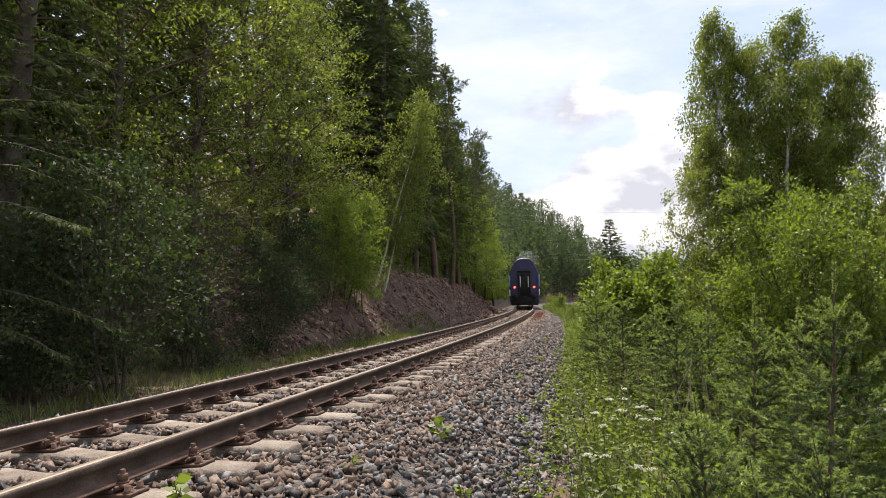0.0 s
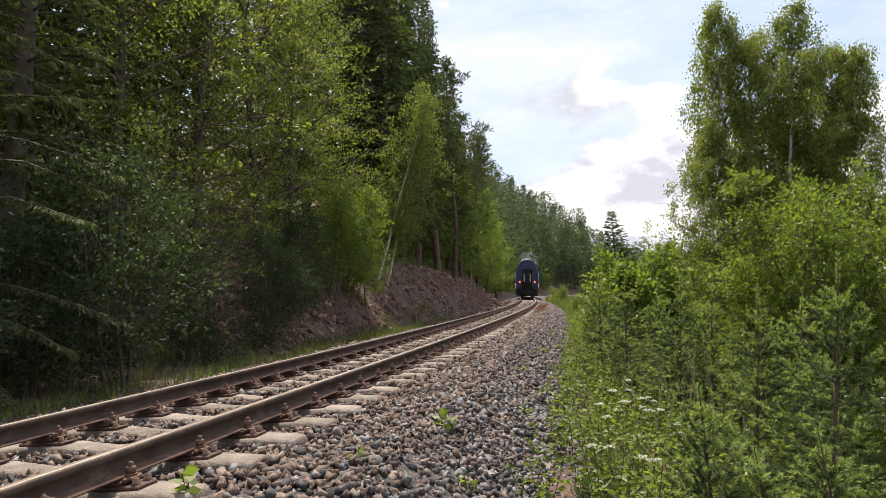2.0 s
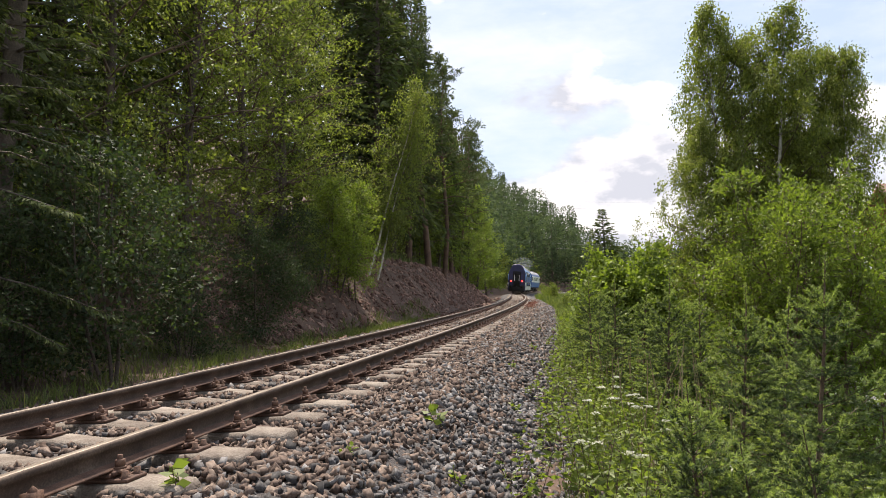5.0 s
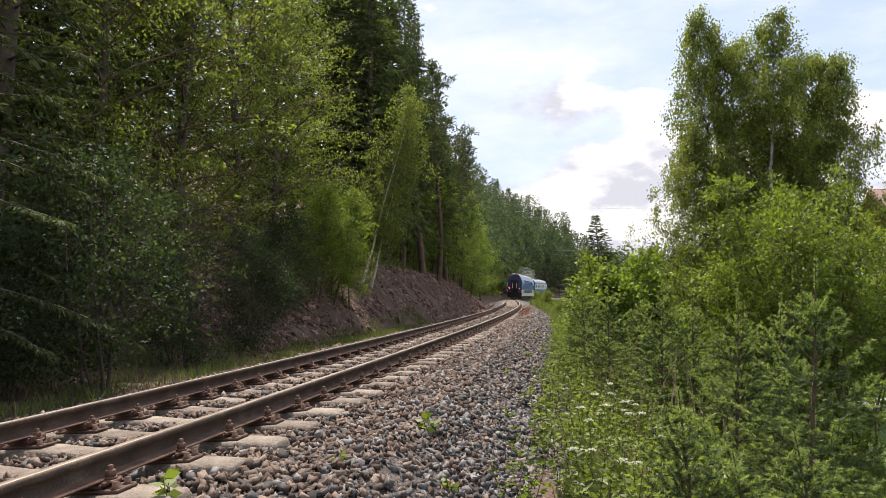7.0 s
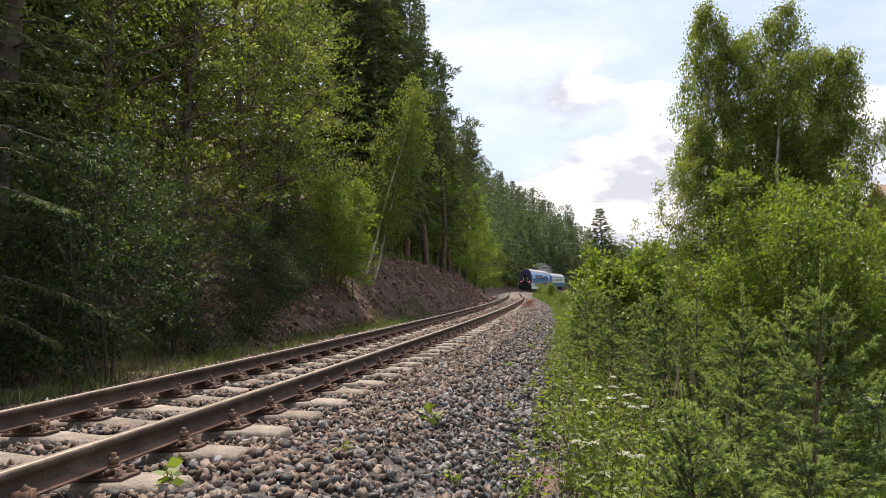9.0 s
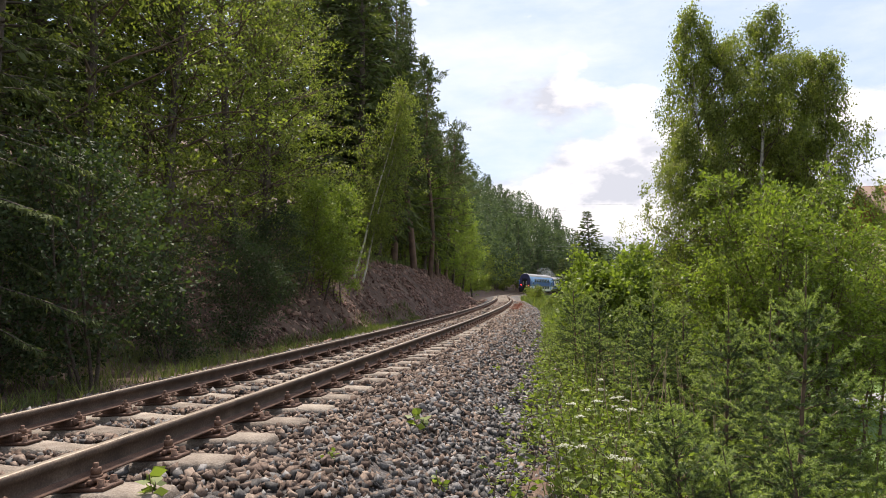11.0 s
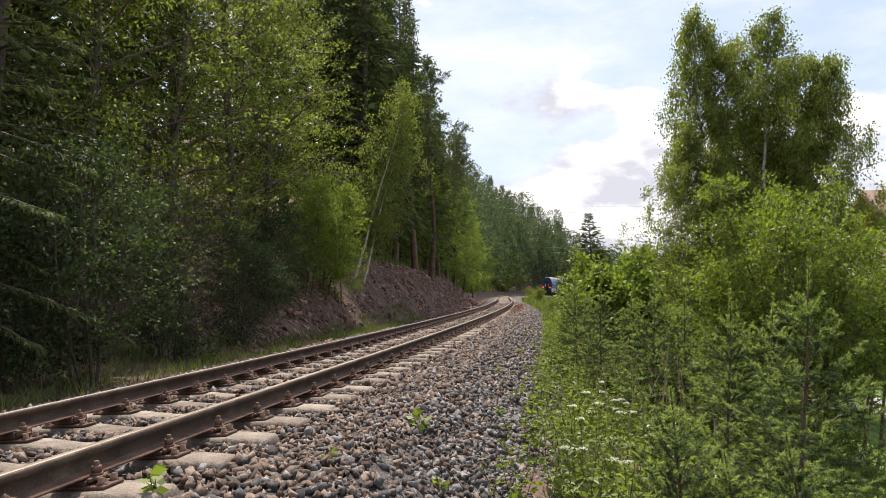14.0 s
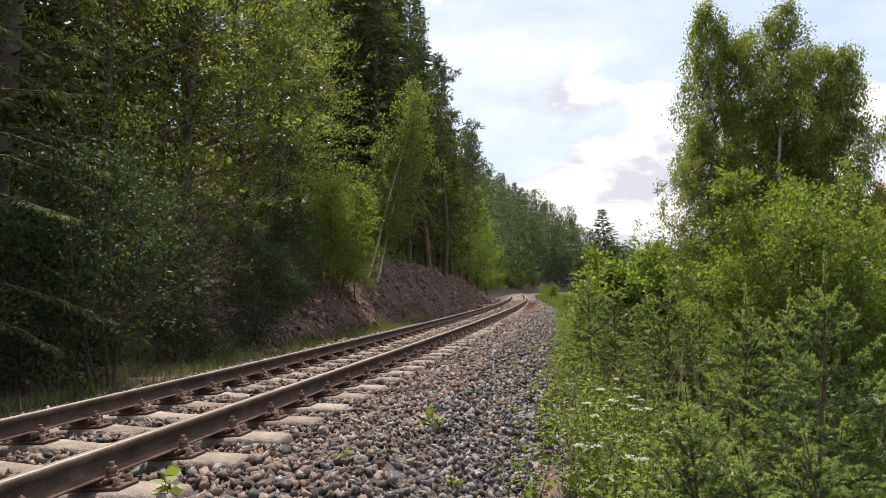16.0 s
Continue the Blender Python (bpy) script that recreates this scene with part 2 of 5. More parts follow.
def smoke_material():
    m, n, l, p = nodes_of("thin_exhaust_smoke")
    n.remove(p)
    tr, df, tl = n.new("ShaderNodeBsdfTransparent"), n.new("ShaderNodeBsdfDiffuse"), n.new("ShaderNodeBsdfTranslucent")
    both, mx = n.new("ShaderNodeMixShader"), n.new("ShaderNodeMixShader")
    tc, ns, k = n.new("ShaderNodeTexCoord"), n.new("ShaderNodeTexNoise"), n.new("ShaderNodeMath")
    ns.inputs["Scale"].default_value = 0.8
    l.new(tc.outputs["Object"], ns.inputs["Vector"])
    k.operation = "MULTIPLY"
    k.inputs[1].default_value = 0.055
    l.new(ns.outputs[0], k.inputs[0])
    for b in (df, tl):
        b.inputs[0].default_value = (0.78, 0.84, 0.92, 1)
    l.new(df.outputs[0], both.inputs[1])
    l.new(tl.outputs[0], both.inputs[2])
    l.new(k.outputs[0], mx.inputs[0])
    l.new(tr.outputs[0], mx.inputs[1])
    l.new(both.outputs[0], mx.inputs[2])
    l.new(mx.outputs[0], n["Material Output"].inputs[0])
    return m


M_SMOKE = smoke_material()


# ---- mesh tools ----
class Geo:
    """Collects points and faces of one mesh; slot numbers the material of each face."""

    def __init__(self):
        self.v, self.f, self.m, self.n = [], [], [], 0

    def add(self, v, f, slot=0):
        v, f = np.asarray(v, float).reshape(-1, 3), np.asarray(f, int)
        self.v.append(v)
        self.f.append(f + self.n)
        self.m.append(np.full(len(f), slot))
        self.n += len(v)

    def box(self, cx, cy, cz, sx, sy, sz, slot=0, bevel=0.0, taper=1.0):
        if bevel <= 0:
            k = np.array([(x, y, z) for z in (-.5, .5) for y in (-.5, .5) for x in (-.5, .5)])
            k[4:, :2] *= taper
            self.add(k * (sx, sy, sz) + (cx, cy, cz), [(0, 2, 3, 1), (4, 5, 7, 6), (0, 1, 5, 4), (2, 6, 7, 3), (0, 4, 6, 2), (1, 3, 7, 5)], slot)
            return
        b = min(bevel, sx * .45, sy * .45, sz * .45)
        ring = []
        for dz, ins in ((-sz / 2, b), (-sz / 2 + b, 0), (sz / 2 - b, 0), (sz / 2, b)):
            x, y = sx / 2 - ins, sy / 2 - ins
            c = b * 0.7
            ring.append([(x, -y + c, dz), (x, y - c, dz), (x - c, y, dz), (-x + c, y, dz), (-x, y - c, dz), (-x, -y + c, dz), (-x + c, -y, dz), (x - c, -y, dz)])
        v = np.array(ring).reshape(-1, 3) + (cx, cy, cz)
        self.add(v, [(r * 8 + i, r * 8 + (i + 1) % 8, r * 8 + 8 + (i + 1) % 8, r * 8 + 8 + i) for r in range(3) for i in range(8)], slot)
        q = self.n - 32
        for base, order in ((0, (7, 6, 5, 4, 3, 2, 1, 0)), (24, range(8))):
            o = list(order)
            self.f.append(np.array([[q + base + o[0], q + base + o[1], q + base + o[2], q + base + o[3]], [q + base + o[0], q + base + o[3], q + base + o[4], q + base + o[7]],
                                    [q + base + o[4], q + base + o[5], q + base + o[6], q + base + o[7]]]))
            self.m.append(np.full(3, slot))

    def tube(self, pts, radii, sides=6, slot=0, cap=False):
        pts = np.asarray(pts, float)
        k = len(pts)
        radii = np.broadcast_to(np.asarray(radii, float), (k,))
        d = np.gradient(pts, axis=0)
        d /= np.linalg.norm(d, axis=1)[:, None] + 1e-9
        ref = np.array((0.0, 0.0, 1.0)) if abs(d[0, 2]) < 0.9 else np.array((1.0, 0.0, 0.0))
        a = np.cross(d, ref)
        a /= np.linalg.norm(a, axis=1)[:, None] + 1e-9
        b = np.cross(d, a)
        an = np.arange(sides) * 2 * np.pi / sides
        v = pts[:, None] + radii[:, None, None] * (a[:, None] * np.cos(an)[None, :, None] + b[:, None] * np.sin(an)[None, :, None])
        i, j = np.meshgrid(np.arange(k - 1), np.arange(sides), indexing="ij")
        f = np.stack([i * sides + j, (i + 1) * sides + j, (i + 1) * sides + (j + 1) % sides, i * sides + (j + 1) % sides], -1).reshape(-1, 4)
        self.add(v, f, slot)
        if cap:
            n0 = self.n - k * sides
            for row in (0, k - 1):
                c = pts[row]
                self.v.append(c[None])
                self.n += 1
                e = n0 + row * sides
                self.f.append(np.array([[e + q, e + (q + 1) % sides, self.n - 1, self.n - 1] for q in range(sides)]))
                self.m.append(np.full(sides, slot))

    def lathe(self, profile, sides=12, axis="z", at=(0, 0, 0), slot=0):
        an = np.arange(sides) * 2 * np.pi / sides
        v = np.array([(r * np.cos(t), r * np.sin(t), z) for r, z in profile for t in an])
        if axis == "x":
            v = v[:, [2, 0, 1]]
        if axis == "y":
            v = v[:, [1, 2, 0]]
        k = len(profile)
        self.add(v + np.array(at), [(i * sides + j, i * sides + (j + 1) % sides, (i + 1) * sides + (j + 1) % sides, (i + 1) * sides + j) for i in range(k - 1) for j in range(sides)], slot)

    def mesh(self, name, mats, smooth=False):
        v = np.concatenate(self.v) if self.v else np.zeros((0, 3))
        quads, tris, mats_q, mats_t = [], [], [], []
        for f, m in zip(self.f, self.m):
            if f.shape[1] == 3:
                tris.append(f), mats_t.append(m)
            else:
                flat = f[:, 2] == f[:, 3]
                quads.append(f[~flat]), mats_q.append(m[~flat])
                tris.append(f[flat][:, :3]), mats_t.append(m[flat])
        q = np.concatenate(quads) if quads else np.zeros((0, 4), int)
        t = np.concatenate(tris) if tris else np.zeros((0, 3), int)
        me = bpy.data.meshes.new(name)
        me.vertices.add(len(v))
        me.vertices.foreach_set("co", v.ravel())
        loops = np.concatenate([q.ravel(), t.ravel()])
        me.loops.add(len(loops))
        me.loops.foreach_set("vertex_index", loops.astype(np.int32))
        me.polygons.add(len(q) + len(t))
        me.polygons.foreach_set("loop_start", np.concatenate([np.arange(len(q)) * 4, len(q) * 4 + np.arange(len(t)) * 3]).astype(np.int32))
        me.polygons.foreach_set("material_index", np.concatenate([*mats_q, *mats_t, np.zeros(0)]).astype(np.int32))
        if smooth:
            me.polygons.foreach_set("use_smooth", np.ones(len(q) + len(t), bool))
        me.update(calc_edges=True)
        me.validate()
        for m in (mats if isinstance(mats, (list, tuple)) else [mats]):
            me.materials.append(m)
        return me


def part(name, geo, mats, parent=None, label="", at=None, smooth=False):
    ob = new(name, geo if isinstance(geo, bpy.types.Mesh) else geo.mesh(name, mats, smooth))
    if parent:
        ob.parent = parent
    if at is not None:
        ob.matrix_basis = at if isinstance(at, Matrix) else Matrix.Translation(at)
    return tagged(ob, label)


def unit(a):
    return a / (np.linalg.norm(a, axis=-1, keepdims=True) + 1e-9)


def leaves(geo, c, d, size, rng, width=0.55, fold=0.18, slot=0):
    """Folded pointed leaves at the places c, growing along d."""
    k = len(c)
    d = unit(d)
    side = unit(np.cross(d, unit(rng.normal(size=(k, 3)))))
    up = np.cross(side, d)
    L = (np.asarray(size) * rng.uniform(0.7, 1.25, k))[:, None]
    w = L * width / 2
    v = np.stack([c, c + d * L * .45 + side * w + up * L * fold, c + d * L, c + d * L * .45 - side * w + up * L * fold], 1)
    geo.add(v, np.arange(k * 4).reshape(k, 4), slot)


def needles(geo, a, b, rng, per_m=320, length=0.016, width=0.0032, flat=0.6, slot=0):
    """Needles round the twigs that run from a to b."""
    ln = np.linalg.norm(b - a, axis=1)
    cnt = np.maximum(3, (ln * per_m).astype(int))
    idx = np.repeat(np.arange(len(a)), cnt)
    k = len(idx)
    t = rng.uniform(0, 1, k)[:, None]
    d = unit(b - a)[idx]
    rad = rng.normal(size=(k, 3))
    rad -= d * (rad * d).sum(1)[:, None]
    rad = unit(rad * (1, 1, flat))
    p = a[idx] + (b - a)[idx] * t
    n = unit(d * 0.75 + rad)
    s = unit(np.cross(n, rng.normal(size=(k, 3)))) * width / 2
    L = length * rng.uniform(.75, 1.2, k)[:, None]
    v = np.stack([p - s, p + s, p + n * L], 1)
    geo.add(v, np.arange(k * 3).reshape(k, 3), slot)


# ---- the line of the track: x over y, falling gently away ----
LINE = (-2.5036, 11.7339, -16.4346, 11.021, -10.7356, 21.8534, -3.2502)
GRADE = -0.0055
TURN_Y = np.linspace(95, 220, 126)
TURN_X = np.cumsum(np.tan(np.radians(np.interp(TURN_Y, (95, 111, 134, 145, 155, 165, 220), (0, .6, 1.6, 2.0, 2.5, 3.0, 3.2)))))


def line_x(y):
    y = np.asarray(y, float)
    w = np.clip(y, -16, 198) / 100
    harder = np.interp(y, TURN_Y, TURN_X) + np.clip(y - TURN_Y[-1], 0, None) * .056
    return harder + np.polyval(LINE, w) + (y - np.clip(y, -16, 198)) * np.polyval(np.polyder(LINE), w) / 100 + np.where(y > 198, 0.0012 * (y - 198) ** 2, 0)


def line_dir(y):
    s = (line_x(np.asarray(y) + 0.5) - line_x(np.asarray(y) - 0.5))
    return unit(np.stack([s, np.ones_like(s)], -1))


Y_TAB = np.linspace(-30, 420, 4501)
S_TAB = np.concatenate([[0], np.cumsum(np.hypot(np.diff(line_x(Y_TAB)), np.diff(Y_TAB)))])
S_TAB -= np.interp(0.66, Y_TAB, S_TAB)


def at_s(s):
    return np.interp(s, S_TAB, Y_TAB)


def cant(y):
    """Height of the track plane at the offset u is cant * u: the outer rail lies higher."""
    return np.interp(y, (-30, 40, 85, 130, 400), (0.071, 0.071, 0.0, -0.06, -0.06))


def on_track(s, u, dz=0.0):
    y = at_s(s)
    d = line_dir(y)
    z = GRADE * (y - 4) + cant(y) * (np.asarray(u) - 0.75) + dz
    return np.stack(np.broadcast_arrays(line_x(y) + d[..., 1] * u, y - d[..., 0] * u, z), -1)


def offset_of(x, y):
    d = line_dir(y)
    return (x - line_x(y)) * d[..., 1]


def smooth(a, lo, hi):
    t = np.clip((np.asarray(a, float) - lo) / (hi - lo), 0, 1)
    return t * t * (3 - 2 * t)


def bank_amount(y):
    return smooth(y, 15, 25) * (1 - 0.55 * smooth(y, 62, 90))


def ground_z(x, y):
    x, y = np.asarray(x, float), np.asarray(y, float)
    u = offset_of(x, y)
    base = GRADE * (np.clip(y, -30, 220) - 4)
    c = cant(y)
    right = np.interp(u, (0, 1.3, 1.9, 2.9, 4.2, 7.0, 10.5, 200), (-.235, -.24, -.30, -.78, -.95, -1.65, -2.45, -2.5))
    left = np.interp(-u, (0, 1.3, 2.1, 3.2, 4.2, 9, 200), (-.235, -.24, -.32, -.62, -.62, -.35, 0.4))
    flat = np.where(u > 0, right, left) + np.where(np.abs(u) < 3, c * (np.clip(u, -3, 3) - .75) * (1 - smooth(np.abs(u), 1.6, 3)), 0)
    v = -u
    v = v + 1.0 * smooth(y, 22, 48)
    bank = bank_amount(y) * np.interp(v, (0, 3.9, 6.4, 8.0, 12, 400), (0, 0, 2.75, 3.1, 3.3, 3.3))
    hill = np.interp(v, (0, 9, 30, 60, 100, 400), (0, 0, 10, 25, 38, 48)) * (0.3 + 0.7 * smooth(y, 0, 40)) * (1 + 0.30 * smooth(y, 120, 260))
    rough = 0.05 * np.sin(x * 1.7 + y * .6) * np.sin(y * 1.1 - x * .4) * smooth(np.abs(u), 3.0, 5)
    return base + flat + bank + hill + rough


# ---- the ground: one sheet out to the horizon ----
def build_ground():
    ys = np.concatenate([np.arange(-40, 0, 2.5), np.arange(0, 30, .5), np.arange(30, 110, 1.0), np.arange(110, 260, 4.0), np.array([270, 290, 320, 360, 420, 500, 700, 1200, 3000])])
    us = np.concatenate([-np.array([2500, 1200, 600, 350, 220, 150, 110, 90, 75, 60, 50, 40, 32, 26, 21, 17, 14, 12]), -np.arange(10.5, 3, -.5), np.arange(-3, 3.3, .2), np.arange(3.5, 8, .5),
                         np.array([8, 9, 10, 11, 12, 14, 17, 21, 26, 32, 40, 55, 75, 100, 150, 250, 500, 1200, 2500])])
    Y, U = np.meshgrid(ys, us, indexing="ij")
    X = line_x(np.clip(Y, -40, 300)) + U
    rng = np.random.default_rng(3)
    Z = ground_z(X, np.clip(Y, -40, 300))
    Z += rng.normal(size=Z.shape) * np.where(np.abs(U) < 3, .008, .03)
    k, j = np.meshgrid(np.arange(len(ys) - 1), np.arange(len(us) - 1), indexing="ij")
    w = len(us)
    f = np.stack([k * w + j, k * w + j + 1, (k + 1) * w + j + 1, (k + 1) * w + j], -1).reshape(-1, 4)
    g = Geo()
    mid = (us[:-1] + us[1:]) / 2
    slot = np.where((mid > -2.7) & (mid < 2.9), 1, 0)
    slot = np.where(mid > 4.2, 2, slot)
    g.v.append(np.stack([X, Y, Z], -1).reshape(-1, 3))
    g.n = g.v[0].shape[0]
    g.f.append(f)
    rows = np.tile(slot, (len(ys) - 1, 1))
    rows[ys[:-1] > 16] = np.where(mid > 3.0, 2, slot)
    g.m.append(rows.ravel())
    part("ground", g, [M_EARTH, M_BALLAST, M_LAWN], smooth=True)
    tagged(bpy.data.objects["ground"], "sloping ground with ballast bed, forest litter and lawn", "ground", kind="structure")


build_ground()


# ---- the two rails ----
def build_rail(u0):
    prof = np.array([(-.0625, -.149), (.0625, -.149), (.0625, -.139), (.012, -.122), (.008, -.112), (.008, -.052), (.0335, -.040), (.0335, -.012), (.024, -.001),
                     (-.024, -.001), (-.0335, -.012), (-.0335, -.040), (-.008, -.052), (-.008, -.112), (-.012, -.122), (-.0625, -.139)])
    s = np.concatenate([np.arange(-14, 60, .75), np.arange(60, 225, 1.5)])
    k = len(prof)
    top = 0.018 if u0 > 0 else 0.047
    prof[:, 1] = top + prof[:, 1] * 0.138 / 0.149
    prof[:, 0] *= np.where(prof[:, 1] < -.02, 1.1, 1.1) * np.where(np.abs(prof[:, 0]) > .05, 1.15, 1.0)
    v = np.stack([on_track(s, u0 + a, b) for a, b in prof], 1)
    i, j = np.meshgrid(np.arange(len(s) - 1), np.arange(k), indexing="ij")
    f = np.stack([i * k + j, i * k + (j + 1) % k, (i + 1) * k + (j + 1) % k, (i + 1) * k + j], -1).reshape(-1, 4)
    g = Geo()
    g.v.append(v.reshape(-1, 3))
    g.n = len(g.v[0])
    g.f.append(f)
    g.m.append(np.tile(np.where(np.arange(k) == 8, 1, np.where(np.isin(np.arange(k), (0, 1, 2, 13, 14, 15)), 2, 0)), len(s) - 1))
    r = part("rail", g, [M_RAILWEB, M_RAILTOP, M_RUST])
    tagged(r, "brown rusted steel rail with a worn bright top", "rail", "rails of the track", "structure")


build_rail(0.7525)
build_rail(-0.7525)


# ---- sleepers with their fastenings ----
def sleeper_mesh():
    g = Geo()
    xs = np.array([-1.22, -1.20, -.95, -.55, -.25, 0, .25, .55, .95, 1.20, 1.22])
    top = np.array([-.20, -.185, -.165, -.172, -.205, -.212, -.205, -.172, -.165, -.185, -.20])
    half = np.array([.115, .125, .13, .13, .11, .105, .11, .13, .13, .125, .115])
    v = []
    for x, z, w in zip(xs, top, half):
        v += [(x, -w - .02, -.38), (x, -w, z - .022), (x, -w + .022, z), (x, w - .022, z), (x, w, z - .022), (x, w + .02, -.38)]
    n = len(xs)
    f = [(i * 6 + j, i * 6 + (j + 1) % 6, i * 6 + 6 + (j + 1) % 6, i * 6 + 6 + j) for i in range(n - 1) for j in range(6)]
    g.add(v, f)
    for e in (0, (n - 1) * 6):
        g.f.append(np.array([[e, e + 1, e + 4, e + 5], [e + 1, e + 2, e + 3, e + 4]]))
        g.m.append(np.zeros(2))
    return g.mesh("sleeper", M_CONCRETE)


def plate_mesh(pad):
    g = Geo()
    g.box(0, 0, -.156, .37, .16, .022, bevel=.006)
    g.box(0, 0, (pad - .146) / 2, .165, .15, pad + .146, bevel=.006)
    for e in (-1, 1):
        g.box(e * .093, 0, (pad - .125) / 2, .020, .14, pad + .145, bevel=.005)
    return g.mesh("baseplate", M_RUST)


def clamp_mesh():
    g = Geo()
    g.box(0, 0, -.118, .060, .062, .020, bevel=.006)
    g.box(.022, 0, -.130, .018, .058, .030, bevel=.004)
    g.lathe([(0, -.108), (.024, -.108), (.026, -.102), (.024, -.098), (.012, -.096)], 8)
    g.lathe([(0, -.096), (.021, -.096), (.021, -.066), (.017, -.062), (.0, -.062)], 6)
    g.lathe([(.011, -.064), (.011, -.042), (.008, -.039), (0, -.038)], 8)
    for v in g.v:
        v[:, 1] *= 1.35
        v[:, 0] *= 1.25
    return g.mesh("clamp_bolt", M_RUST)


def screw_mesh():
    g = Geo()
    g.lathe([(0, -.149), (.024, -.149), (.022, -.141), (.014, -.136), (.013, -.112), (0, -.110)], 8)
    for v in g.v:
        v[:, :2] *= 1.25
    return g.mesh("sleeper_screw", M_RUST)


def seat_mesh():
    g = Geo()
    g.box(0, 0, -.157, .37, .15, .016, bevel=.005)
    for e in (-1, 1):
        g.box(e * .085, 0, -.108, .05, .08, .08)
        g.lathe([(.021, -.096), (.021, -.06), (0, -.04)], 6, at=(e * .09, 0, 0))
        for q in (-.045, .045):
            g.box(e * .145, q, -.13, .03, .03, .04)
    return g.mesh("rail_fastening", M_RUST)


def track_pose(s, u=0.0):
    y = float(at_s(s))
    d = line_dir(y)
    p = on_track(s, u)
    c, g = float(cant(y)), GRADE
    right = Vector((d[1], -d[0], c)).normalized()
    ahead = Vector((d[0], d[1], g)).normalized()
    upv = right.cross(ahead).normalized()
    ahead = upv.cross(right)
    m = Matrix((right, ahead, upv)).transposed().to_4x4()
    m.translation = Vector(p)
    return m


SPACING, FIRST = 0.5995, 3.157


def build_sleepers():
    rng = random.Random(5)
    me, plate, clamp, screw, seat = sleeper_mesh(), (plate_mesh(-.092), plate_mesh(-.121)), clamp_mesh(), screw_mesh(), seat_mesh()
    for i in range(-22, 290):
        s = FIRST + i * SPACING
        ob = new("sleeper", me)
        ob.matrix_basis = track_pose(s) @ pose(0, rng.uniform(-.012, .012), rng.uniform(-.006, .002), 0, 0, rng.uniform(-.8, .8))
        tagged(ob, "weathered concrete sleeper dusted brown by rust", "sleeper", "sleepers of the track")
        for u in (-.7525, .7525):
            if -1 < i < 40:
                p = part("baseplate", plate[u > 0], None, ob, "rusty baseplate", (u, 0, 0))
                for e in (-1, 1):
                    part("clamp_bolt", clamp, None, p, "", pose(e * .088, 0, 0, 0, 0, 0 if e < 0 else 180))
                    for q in (-.047, .047):
                        part("sleeper_screw", screw, None, p, "", (e * .150, q, 0))
            elif i < 125:
                part("rail_fastening", seat, None, ob, "rusty fastening", (u, 0, 0))


build_sleepers()


# ---- plants ----
def curve_to(p, d, length, rng, bend=0.0, wobble=0.12, k=5):
    """Points of a bough from p along d; bend pulls its end down (negative) or up."""
    pts = [np.asarray(p, float)]
    d = unit(np.asarray(d, float))
    for i in range(k):
        d = unit(d + rng.normal(size=3) * wobble + np.array((0, 0, bend / k)))
        pts.append(pts[-1] + d * length / k)
    return np.array(pts)


